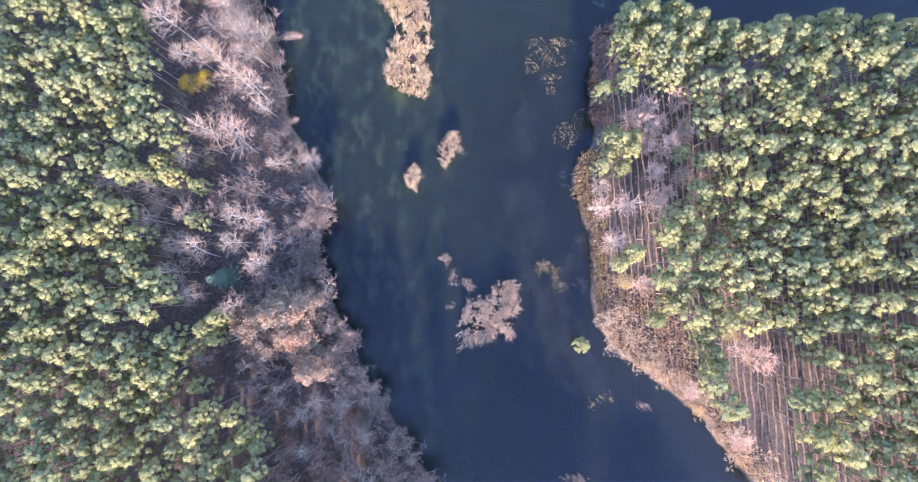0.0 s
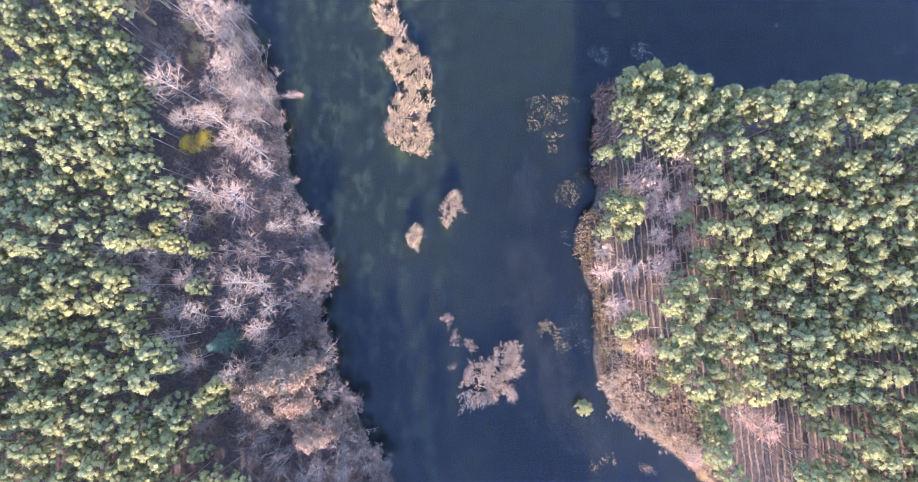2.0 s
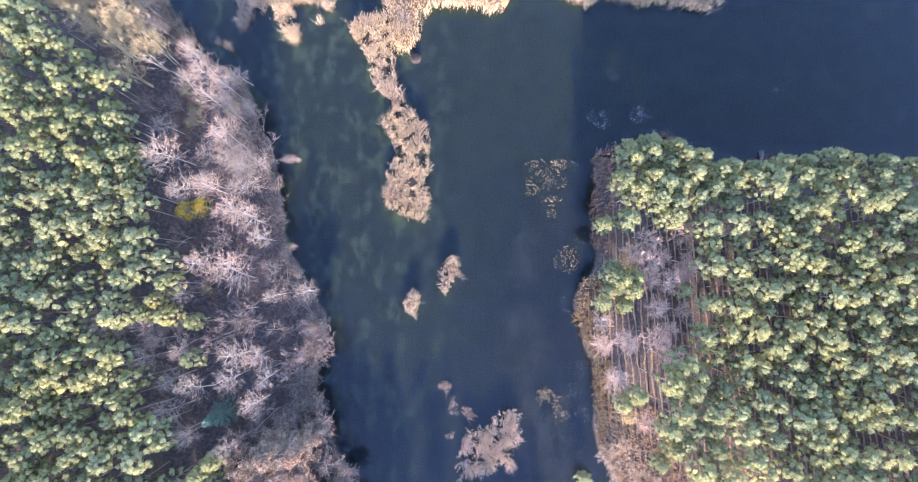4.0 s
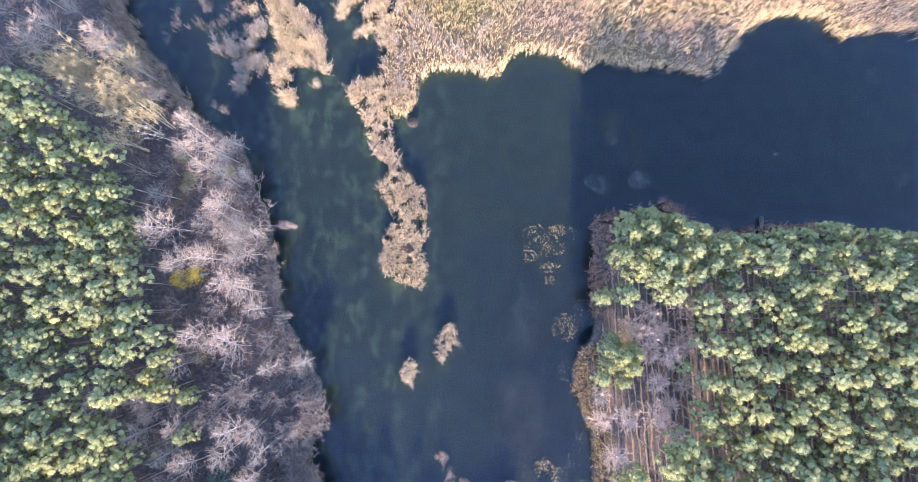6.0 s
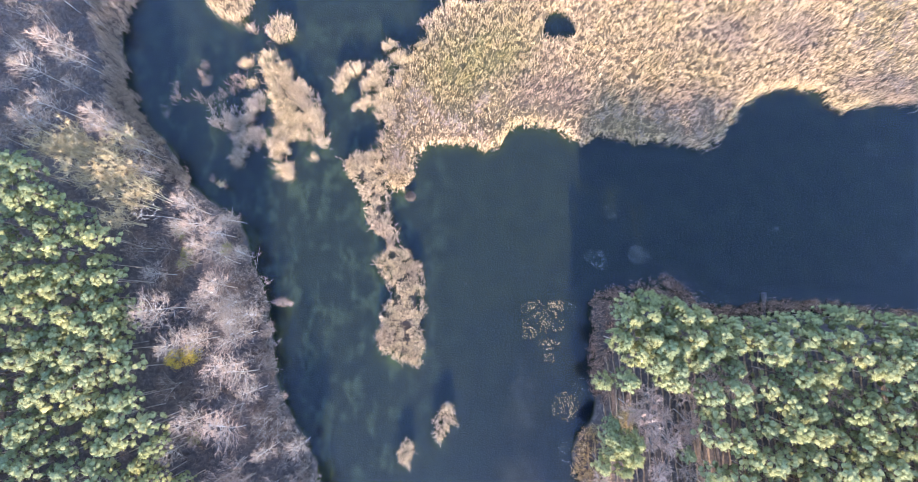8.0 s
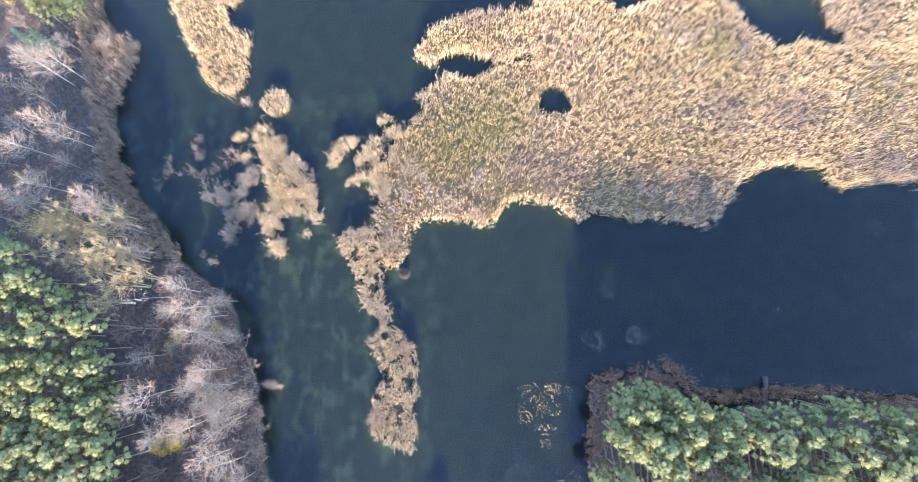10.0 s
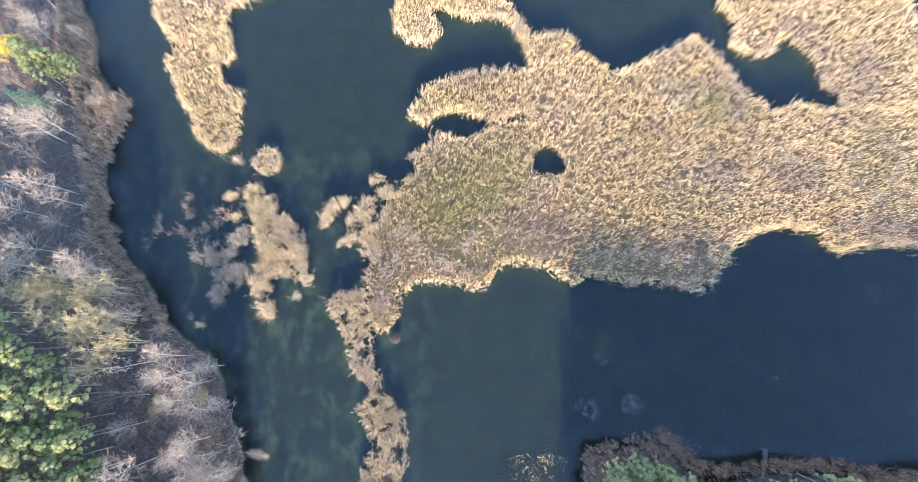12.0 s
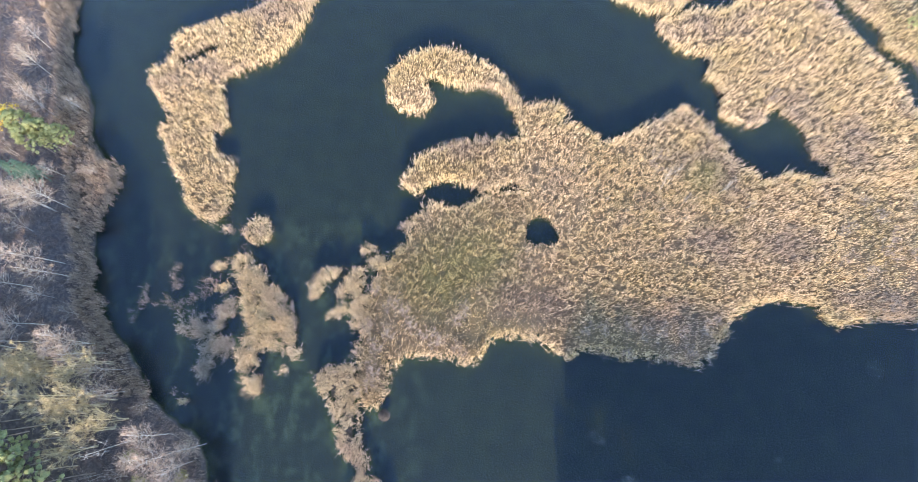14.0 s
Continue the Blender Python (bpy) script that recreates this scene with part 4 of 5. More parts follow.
PINE = Kind("pine_tree", "trunk", "crown", PINE_BARK, NEEDLES, [pine_shape(100 + i, 40 + i, 22, 17, 1.95 + 0.1 * i, 5.6 + 0.35 * i) for i in range(7)], 17.0)
FAR_PINE = Kind("pine_tree", "trunk", "crown", PINE_BARK, NEEDLES, [pine_shape(200 + i, 18, 6, 17, 1.65, 5.5, 1.25) for i in range(4)], 17.0)
BIG_PINE = Kind("pine_tree", "trunk", "crown", PINE_BARK, NEEDLES, [pine_shape(300 + i, 76, 22, 17, 2.5, 9.0) for i in range(4)], 17.0)
BIRCH = Kind("birch_tree", "trunk", "crown", BIRCH_BARK, TWIGS, [birch_shape(400 + i, 14, 2.1 + 0.15 * i, 30) for i in range(5)], 14.0)
FAN = Kind("birch_tree", "trunk", "crown", BIRCH_BARK, FAN_TWIGS, [birch_shape(450 + i, 10, 1.8 + 0.15 * i, 24, 0.5, 0.09, twigs=13, twig_w=0.017) for i in range(4)], 10.0)
LICHEN = Kind("bare_tree", "trunk", "crown", PALE_BARK, LICHEN_TWIGS, [bare_shape(500 + i, 13, 3.0, 14, 9, 0.5, 0.12, 3, 0.15, 0.017, 0.6, 8) for i in range(3)], 13.0)
BARE = Kind("bare_tree", "trunk", "crown", GREY_BARK, BRUSH_TWIGS, [bare_shape(600 + i, 9, 2.6, 12, 8, 0.3, 0.08, 2, 0.0, 0.03, 0.3, 8) for i in range(3)], 9.0)
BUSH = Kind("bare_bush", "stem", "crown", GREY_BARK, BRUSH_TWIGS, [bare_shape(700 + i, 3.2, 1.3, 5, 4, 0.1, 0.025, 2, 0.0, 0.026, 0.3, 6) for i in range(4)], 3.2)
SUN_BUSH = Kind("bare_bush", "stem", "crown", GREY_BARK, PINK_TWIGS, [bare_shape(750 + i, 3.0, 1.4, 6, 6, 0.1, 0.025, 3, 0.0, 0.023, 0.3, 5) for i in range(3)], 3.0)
MARSH_BUSH = Kind("bare_bush", "stem", "crown", GREY_BARK, DUSKY_TWIGS, [bare_shape(770 + i, 3.0, 1.4, 6, 6, 0.1, 0.025, 3, 0.0, 0.02, 0.3, 5) for i in range(2)], 3.0)
OAK = Kind("oak_tree", "trunk", "crown", GREY_BARK, OAK_LEAVES, [leafed_shape(800 + i, 12.0, 3.6, 4200, 0.24) for i in range(3)], 12.0)
SHRUB = Kind("golden_shrub", "stem", "crown", GREY_BARK, GOLD_LEAVES, [leafed_shape(900 + i, 5.0, 1.9, 1500, 0.14) for i in range(2)], 5.0)
PALE_SHRUB = Kind("tawny_shrub", "stem", "crown", GREY_BARK, PALE_LEAVES, [leafed_shape(920, 5.0, 1.8, 1500, 0.14)], 5.0)
OLIVE_SHRUB = Kind("olive_shrub", "stem", "crown", GREY_BARK, OLIVE_LEAVES, [leafed_shape(930, 3.0, 1.7, 1200, 0.13)], 3.0)
SPRUCE = Kind("spruce_tree", "trunk", "crown", GREY_BARK, FIR, [fir_shape(950)], 13.0)

BIRCHES_WEST = [(-55.7, 56.4, 17), (-52.9, 51, 15), (-49, 50.2, 14), (-44.6, 57.1, 15), (-42.7, 54.7, 15), (-41.1, 51.2, 14), (-39.7, 54.4, 12), (-42.9, 45.1, 15), (-40.5, 43.5, 14), (-38.9, 40.2, 11), (-48.8, 35.5, 14), (-53.7, 29.9, 12), (-64.5, 24.4, 16), (-59.7, 24.1, 14), (-53.6, 20.7, 13), (-59.6, 21, 12), (-60.2, 18, 14), (-54.8, 24.2, 11), (-42.1, 18.1, 14), (-39.6, 17.8, 12), (-35.8, 29.4, 10), (-30.1, 29.8, 10), (-44.1, 13.9, 13)]
BIRCHES_SOUTHWEST = [(-50.8, 11.2, 14), (-55.1, 8.1, 13), (-39.7, 8.9, 13), (-37.7, 13.9, 11), (-52.3, 3.7, 13), (-43.5, 1.9, 13), (-32.5, 17.4, 8), (-26.6, -8.2, 9), (-24.2, -5.7, 7), (-49.5, 51.3, 12), (-29.9, 15.1, 7), (-20.5, -23.2, 9), (-24.4, -17.6, 9), (-31.4, -27, 10), (-22.8, -29.6, 9), (-50.4, -8.1, 10), (-15.4, -26.4, 6), (-12, -29.8, 6)]
BIRCHES_NORTHWEST = [(-51.8, 75.8, 14), (-48.9, 72.8, 14), (-46.3, 70.8, 13), (-44.4, 73.8, 9), (-48.7, 67.4, 13), (-45.2, 65.2, 12), (-42.9, 66.6, 9), (-45.6, 60.2, 14), (-43.4, 57.5, 13), (-45.1, 55.1, 13), (-43, 53.2, 12), (-41.6, 51.6, 11), (-69.4, 93.4, 15), (-66, 91.5, 14), (-63.1, 84.4, 11), (-60.7, 84, 10), (-84.9, 92.7, 15), (-80.4, 93.8, 15), (-79.2, 122.8, 15), (-83, 122.4, 16), (-78.7, 110.5, 15), (-76.4, 107.5, 13), (-80.5, 97.5, 15), (-70.4, 93.5, 14), (-62.9, 88.2, 11), (-84.8, 105.5, 14), (-85.9, 144.7, 14), (-83.7, 122.9, 14)]
BIRCHES_EAST = [(34.7, 39.2, 11), (41.8, 38.3, 11), (31.7, 36.5, 11), (34.3, 34.3, 12), (38.1, 34.5, 10), (42.4, 34.3, 11), (36.2, 31.1, 11), (39.0, 29.9, 12), (41.3, 31.9, 10), (37.4, 25.1, 11), (42.3, 24.3, 9), (34.9, 20.3, 11), (38.6, 20.8, 10), (30.4, 18.7, 11), (37.6, 16.0, 11), (26.1, 18.2, 10), (27.5, 12.2, 11), (47.4, 41.6, 12), (51.6, 38.6, 12), (55.2, 50.7, 10), (59.7, 46.1, 12), (63.3, 38.8, 12), (67.0, 37.7, 12), (82.8, 33.8, 13), (26.1, 23.0, 9), (52.3, -10.9, 12), (49.4, -8.4, 11), (50.2, -25.1, 10), (42.2, -15.6, 9), (33.1, 3.6, 9)]
BIRCH.plant(-43.0, 32.6, 13, "broad bare tree with dense pale brown twigs", "birches on the west bank", 1.7)
LICHENED = [(-73, 83, 14), (-69, 79.8, 13), (-63.3, 82.7, 15), (-62.3, 76.9, 14), (-65.4, 73.9, 13), (-60.5, 78.8, 12), (-64.9, 89.6, 13), (-77.5, 89.5, 13), (-72.8, 88.7, 13), (-49, 81.8, 4), (-80.2, 89.1, 13), (-75.4, 90.3, 13), (-68.3, 87.9, 12), (-75.1, 87.5, 13), (-65.2, 81.2, 14)]
GREYS = [(-44, 24.2, 10), (-47.4, 21.4, 10), (-40.8, 23.3, 9), (-42.7, 26.6, 9), (-37.1, -11.5, 11), (-41, -12.5, 11), (-33.6, -14, 10), (-49.7, 32.6, 9), (-35, -26.2, 8), (-28.9, -26.3, 8), (-37.3, -17.4, 8), (-27.9, 3.5, 5), (-18.8, -19.6, 5), (-18.9, -15.3, 4), (-37.9, 51.7, 5), (-37.3, 45.5, 5)]
OAKS = [(-33.4, -1.4, 11), (-30.7, 1.0, 11), (-31.8, -4.4, 11), (-35.1, 1.6, 11), (-41.0, -2.5, 12), (-36.5, -0.5, 12), (-32.8, 0.0, 12), (-29.8, -11.2, 11), (-38.3, -6.0, 11), (-34.5, -4.2, 11), (-31.0, -8.5, 10)]
PINES_WEST = [(-54.7, 25.8, 15), (-50.8, 17.5, 13), (-47.9, -2.2, 15), (-46.1, -0.7, 14), (-49.9, -13, 13), (-40.3, -21, 15), (-38.6, -23.4, 14), (-42.9, -23.4, 14), (-50.8, 24.2, 12), (-57, 28.8, 14), (-46.8, -4.4, 13), (-85, 137.7, 10), (-82.4, 136.2, 9), (-64.9, 58.4, 17), (-66.7, 61.8, 17), (-62.6, 55.1, 17), (-61.5, 52.5, 16), (-73.8, 63, 17), (-61.5, 56.2, 16), (-71.1, 52.1, 16), (-58.6, 26.3, 15)]
PINES_EAST = [(31.4, 52.2, 17), (33.9, 48.6, 18), (37.2, 50.9, 17), (40.4, 52.5, 17), (31.7, 46.5, 17), (35, 44.7, 18), (30.2, 41.8, 16), (37.9, 43.9, 18), (38, 41.4, 17), (42.1, 44.8, 17), (44.8, 46.4, 17), (29, 30.4, 15), (30.3, 28.4, 15), (25.9, 26.2, 12), (30.9, 9.9, 14), (28.9, 7.7, 12), (36.8, 0.2, 14), (38.1, 1.8, 15), (43.3, -8.2, 15), (44.2, -10.5, 15), (42.4, -5.1, 15), (34.7, -2.6, 12), (48.5, 47.4, 17), (39.1, 47.1, 17), (40.7, 28.4, 12), (27.5, 31.5, 13), (27.2, 28.5, 11), (29.5, 25.8, 12), (31.5, 30.8, 14), (28.5, 33.2, 11)]
PINES_NORTH = [(31, 52.4, 13), (35, 53.2, 14), (39.5, 52.3, 14), (44, 50.2, 14), (49, 48.4, 14), (54, 48.3, 13), (58.5, 49, 14), (63, 49, 13), (68, 50, 14), (72, 49.4, 13), (76.5, 48.4, 14), (82, 47.5, 14), (26.5, 38.8, 11), (29.5, 46.5, 15), (34.3, 50.6, 16), (41.5, 46.6, 16), (46, 47.2, 15), (52, 46, 15), (36, 45.2, 17)]
PINES_NORTH = [(x, y + 2.2, h + 2) for x, y, h in PINES_NORTH]
SPRUCES = [(-47, 6.5, 13), (-90, 130.6, 10)]
GOLDEN = [(-55.8, 46.2, 5.5), (-52.5, 47.3, 5.5), (-73.1, 58.5, 6), (-53.1, -6.3, 6), (50, -5.6, 6), (30.9, 4.5, 5), (44.6, -21.5, 3)]
NORTHEAST = [(111.0, 163.2), (114.5, 161.5)]

for x, y, h in BIRCHES_WEST + BIRCHES_SOUTHWEST + BIRCHES_NORTHWEST:
    BIRCH.plant(x, y, h, "bare white-stemmed birch with fine pinkish twigs", "birches on the west bank", 1.15)
for x, y, h in BIRCHES_EAST:
    FAN.plant(x, y, h, "bare white-stemmed birch among pines", "birches on the east bank", 0.95)
for x, y, h in LICHENED:
    LICHEN.plant(x, y, h, "bare crooked tree with yellowish lichened branches", "lichened trees")
for x, y, h in GREYS:
    BARE.plant(x, y, h, "bare grey-brown bushy tree by the shore", "bare shore trees")
for x, y, h in OAKS:
    OAK.plant(x, y, h, "oak with dry russet-brown leaves", "oaks", 1.2)
for x, y, h in PINES_WEST + PINES_EAST + PINES_NORTH:
    BIG_PINE.plant(x, y, h, "broad green pine at the wood's edge", "pines at the wood's edge", 0.9)
for x, y, h in SPRUCES:
    SPRUCE.plant(x, y, h, broad=1.7, label="dark blue-green spruce among bare trees", group="spruces")
for i, (x, y, h) in enumerate(GOLDEN):
    (SHRUB if i < 3 else PALE_SHRUB).plant(x, y, h, "shrub with bright golden yellow leaves" if i < 3 else "shrub with pale tawny leaves", "golden shrubs", category="shrub")
BIRCH.plant(-42.0, 57.3, 9.6, "white dead birch leaning low over the water", "leaning birches", 0.62, (0, 76), shape=0)
BIRCH.plant(-39.0, 38.6, 7.0, "white birch leaning out over the water", "leaning birches", 0.7, (0, 58), shape=1)
DEAD = Kind("dead_tree", "trunk", "branch", BIRCH_BARK, BIRCH_BARK, [bare_shape(990, 13, 2.6, 9, 2, 0.5, 0.08, 1, 0.2, 0.03, 0.8, 4)], 13.0)
DEAD.plant(-57.9, 74.8, 14, "dead bleached white tree with few crooked limbs")
for x, y, h in ((-88.0, 140.0, 12), (-84.0, 138.6, 11), (-80.4, 137.6, 10), (-86.0, 136.4, 11)):
    BIG_PINE.plant(x, y, h, "broad pale green pine above the reed belt", "pines at the wood's edge", 1.5)
for x, y in NORTHEAST:
    BIG_PINE.plant(x, y, 6, "small pale green pine beyond the reeds", "small pines", 1.5)
SPRUCE.plant(-86.6, 130.4, 10, "dark blue-green spruce among bare trees", "spruces", 1.5)
SHRUB.plant(-95.5, 144.0, 6, "shrub with bright golden yellow leaves", "golden shrubs", 1.6, category="shrub")
for x, y in ((-56.1, 65.2), (-57.5, 71.9), (-47.2, 68.3), (-52.3, 30.6), (-55.5, 67.5)):
    OLIVE_SHRUB.plant(x, y, 2.6, "low olive-green shrub below bare birches", "olive shrubs", category="shrub")
BIG_PINE.plant(22.4, -7.9, 4.0, "small green pine at the water's edge", "small pines", 2.7)

# pine woods: rows of planted trees, thinner towards the sunny end
WOOD_WEST = np.array([(-37, -29.1), (-38.5, -22.2), (-41.6, -18.1), (-46.3, -15.1), (-51, -9.9), (-51.6, -3.8), (-51.7, 2.3), (-54.8, 6.5), (-58.6, 12.8), (-59.8, 17.1), (-60.9, 21.3), (-60.5, 27.7), (-53.1, 31.2), (-54.9, 41.5), (-58.7, 47.1), (-61.6, 54.9), (-61.2, 50.6), (-61.4, 57.1), (-63.4, 64.7), (-65.8, 72.5), (-71.4, 74.9), (-78.5, 85.2), (-85.3, 87.7)] + [(-130, 90), (-130, -95), (50, -95), (36, -77), (11, -56), (-12, -41), (-28, -36)])
WOOD_EAST = np.array([(40.4, 47.5), (50, 48.5), (60, 49.5), (68, 50.5), (76, 50.3), (92, 50), (125, 49), (150, 48), (150, -75), (85, -62), (62, -45)] + [(41.7, 49.1), (42.3, 39.3), (42.8, 28.5), (42.3, 20), (36.9, 15.9), (32.5, 10.8), (34.3, 5.6), (37.1, -1.7), (40.8, -7.9), (43.5, -16), (49.2, -21.1), (53.6, -31)][::-1])
GAP_EAST = np.array([(48.7, -4.9), (57.6, -7.2), (60.9, -4.6), (61.9, -13.1), (57, -15.6), (52.9, -14.5), (53.7, -19.2), (56.4, -26.5), (51.2, -25.3), (47.4, -18), (47.3, -10.7)])
west = spaced(WOOD_WEST, 3.2, 9, [p[:2] for p in PINES_WEST])
east = spaced(WOOD_EAST, 3.2, 9, [p[:2] for p in PINES_EAST + PINES_NORTH])
east = east[~inside(east, GAP_EAST)]
thin = (east[:, 1] < 8) & (rng.random(len(east)) < np.clip((8 - east[:, 1]) / 140, 0, 0.1))
east = east[~thin]


def sort_wood(places):
    seen = (np.abs(places[:, 0]) < 88) & (places[:, 1] > -42) & (places[:, 1] < 95)
    return places[seen], places[~seen]


west_seen, west_far = sort_wood(west)
east_seen, east_far = sort_wood(east)
for places, group in ((west_seen, "pines in the west wood"), (east_seen, "pines in the east wood")):
    order = np.argsort(np.abs(places[:, 0]))
    for x, y in places[order[:150]]:
        PINE.plant(x, y, 15.5 + 3.5 * rng.random(), "tall slender green pine in a planted wood", group)
    rest = places[order[150:]]
    PINE.wood("pine_wood", rest, 15.5 + 3.5 * rng.random(len(rest)), "dense planted wood of tall green pines", "pine wood")
far = np.r_[west_far, east_far]
far = far[rng.random(len(far)) < np.where((np.abs(far[:, 0]) < 108) & (far[:, 1] > -48) | (far[:, 0] > 0) & (far[:, 1] > 12), 0.95, np.where((np.abs(far[:, 0]) < 70) & (far[:, 1] > -95), 0.65, 0.25))]
FAR_PINE.wood("pine_wood", far, 15.5 + 3.5 * rng.random(len(far)), "more planted pines deeper in the wood", "pine wood", 1.35)

# bushes along the banks
SOUTH_BARE = np.array([(-30, 8), (-27, -5), (-22, -17), (-14, -31), (-5, -42), (-12, -42), (-28, -37), (-38, -32), (-42, -17), (-46, -9), (-44, 6)])
def along(shore, count, spread, inland):
    p = np.asarray(shore, float)
    seg = np.hypot(*np.diff(p, axis=0).T)
    s = np.sort(rng.random(count)) * seg.sum()
    i = np.clip(np.searchsorted(np.cumsum(seg), s), 0, len(seg) - 1)
    u = (s - (np.cumsum(seg) - seg)[i]) / seg[i]
    d = (p[i + 1] - p[i]) / seg[i][:, None]
    return p[i] + d * u[:, None] * seg[i][:, None] + np.c_[-d[:, 1], d[:, 0]] * (inland * (0.15 + spread * rng.random(count)))[:, None]


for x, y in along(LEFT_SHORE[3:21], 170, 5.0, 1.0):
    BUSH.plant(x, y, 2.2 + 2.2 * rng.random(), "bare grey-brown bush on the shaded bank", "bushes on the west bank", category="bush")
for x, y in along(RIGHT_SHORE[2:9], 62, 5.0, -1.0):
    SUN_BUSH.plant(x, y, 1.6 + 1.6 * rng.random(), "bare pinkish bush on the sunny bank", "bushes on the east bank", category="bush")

for x, y in along(LEFT_SHORE[2:14], 46, 5.0, 1.0):
    BARE.plant(x, y, 5 + 3.5 * rng.random(), "bare grey bushy tree leaning out over the water", "bare shore trees", 1.25, (6 * rng.normal(), 10 + 8 * rng.random()))
for x, y in spaced(SOUTH_BARE, 3.6, 9, [p[:2] for p in OAKS + GREYS]):
    if height(x, y) > 0.15:
        (BIRCH if rng.random() < 0.3 else BARE).plant(x, y, 6.5 + 4 * rng.random(), "bare grey tree in the dense shaded wood", "young bare trees", 1.3)

# sedge that hangs over the water along both banks
def shore_sedge(shore, count, mats, inland, label):
    q = along(shore, count, 1.6, inland) - np.array([0.35 * inland, 0])
    v, f, s = stems(q, 1.1, plume=0.5)
    tagged(new("shore_sedge", mesh("shore_sedge", v, f, mats, s)), label, "sedge", kind="stuff")


shore_sedge(LEFT_SHORE[3:], 5200, GREY, 1.0, "grey-brown sedge along the shaded bank")
shore_sedge(RIGHT_SHORE[1:16], 3000, [RUST_STEM, GRASS], -1.0, "brown and straw-coloured sedge along the sunny bank")

# low undergrowth in the bare wood
BARE_WEST = np.array(LEFT_SHORE[3:] + [(-110, 190), (-110, 95), (-80, 88), (-64, 70), (-60, 50), (-55, 35), (-63, 22), (-57, 5), (-53, -8), (-42, -22), (-38, -40)])
q = scatter(BARE_WEST, 1.4)
q = q[heights(q) > 0.1]
at = np.repeat(np.c_[q, heights(q)], 9, 0) + rng.normal(size=(9 * len(q), 3)) * [0.3, 0.3, 0.0]
v, f = spikes(at, rng.normal(size=(len(at), 3)) * 0.55 + [0, 0, 0.8], 0.6 + 0.9 * rng.random(len(at)), 0.026, rng)
tagged(new("undergrowth", mesh("undergrowth", v, f, [BRUSH_TWIGS])), "thin bare brownish undergrowth below leafless trees", "undergrowth", kind="stuff")

# younger bare trees that fill the west bank's wood
TAKEN = [p[:2] for p in BIRCHES_WEST + BIRCHES_SOUTHWEST + BIRCHES_NORTHWEST + LICHENED + GREYS + OAKS + PINES_WEST + SPRUCES + GOLDEN]
for x, y in spaced(BARE_WEST, 4.8, 9, TAKEN):
    if height(x, y) > 0.15 and 2 < y < 165:
        if rng.random() < 0.25:
            BIRCH.plant(x, y, 7 + 5 * rng.random(), "slender young bare birch in the west wood", "young birches", 1.25)
        else:
            BARE.plant(x, y, 4 + 3.5 * rng.random(), "bushy bare grey-brown tree in the west wood", "young bare trees", 1.15)

# ---- planting ridges in the east wood ----
def ridge(k):
    x0 = 26.0 + 1.3 * k
    ys = np.arange(-45, 47, 1.2)
    xs = x0 - 0.03 * ys + 0.10 * np.sin(ys * 0.7 + k) + 0.06 * rng.normal(size=len(ys))
    g = heights(np.c_[xs, ys])
    ok = np.where((g > 0.35) & inside(np.c_[xs, ys], RIGHT_LAND))[0]
    if len(ok) < 3:
        return
    v = [(xs[j] + o * (1 + 0.2 * rng.normal()), ys[j], g[j] + up * (0.8 + 0.5 * rng.random())) for j in ok for o, up in ((-0.24, -0.1), (-0.08, 0.22), (0.09, 0.22), (0.24, -0.1))]
    i = (np.arange(len(ok) - 1)[:, None] * 4 + np.arange(3)).ravel()
    ob = new("soil_ridge", mesh("soil_ridge", v, np.concatenate([np.c_[i, i + 1, i + 5], np.c_[i, i + 5, i + 4]]), [RIDGE]))
    ob.parent = GROUND


for k in range(52):
    ridge(k)


# ---- floating leaves ----
def pads(name, spots, size, mat, label):
    pile = Pile()
    for x, y, rx, ry, count in spots:
        for _ in range(count):
            a, far, s = rng.random() * 2 * math.pi, rng.random() ** 0.6, size * (0.45 + 0.8 * rng.random())
            px, py = x + math.cos(a) * rx * far, y + math.sin(a) * ry * far
            if height(px, py) > -0.05:
                continue
            t = np.arange(7) * 0.86 + rng.random() * 6
            v = np.c_[px + s * np.cos(t) * [1, 1, 1, 1, 1, 1, 0.1], py + s * np.sin(t) * [1, 1, 1, 1, 1, 1, 0.1], np.full(7, 0.008) + 0.01 * rng.random(7)]
            pile.add(v, [(6, i, i + 1) for i in range(5)])
    return tagged(new(name, mesh(name, *pile.arrays(), [mat])), label, "water plants", kind="stuff")


pads("lily_pads", [(15.6, 54.6, 2.8, 1.8, 60), (20.3, 54.9, 1.8, 1.7, 90), (17.5, 51.4, 4.6, 2.3, 130), (14.6, 49.6, 1.6, 1.5, 35), (18.4, 47.2, 2.6, 1.3, 60), (18.4, 44.6, 1.3, 1.2, 20)], 0.10, PAD_GOLD, "scattered yellowed floating lily leaves")
pads("lily_pads", [(21.2, 35.0, 2.9, 2.9, 120)], 0.10, PAD_GOLD, "patch of yellowed lily leaves near the bank")
pads("lily_pads", [(16.0, 8.0, 1.7, 1.6, 42), (18.0, 6.4, 1.7, 1.6, 42), (19.1, 3.9, 1.7, 1.6, 42), (15.2, 7.2, 1.7, 1.6, 42)], 0.11, PAD_GOLD, "patch of yellow lily leaves on shaded water")
pads("lily_pads", [(24.7, -20.1, 1.6, 1.5, 26), (27.5, -19.0, 1.6, 1.5, 26)], 0.12, PAD_GOLD, "few large yellow floating leaves")
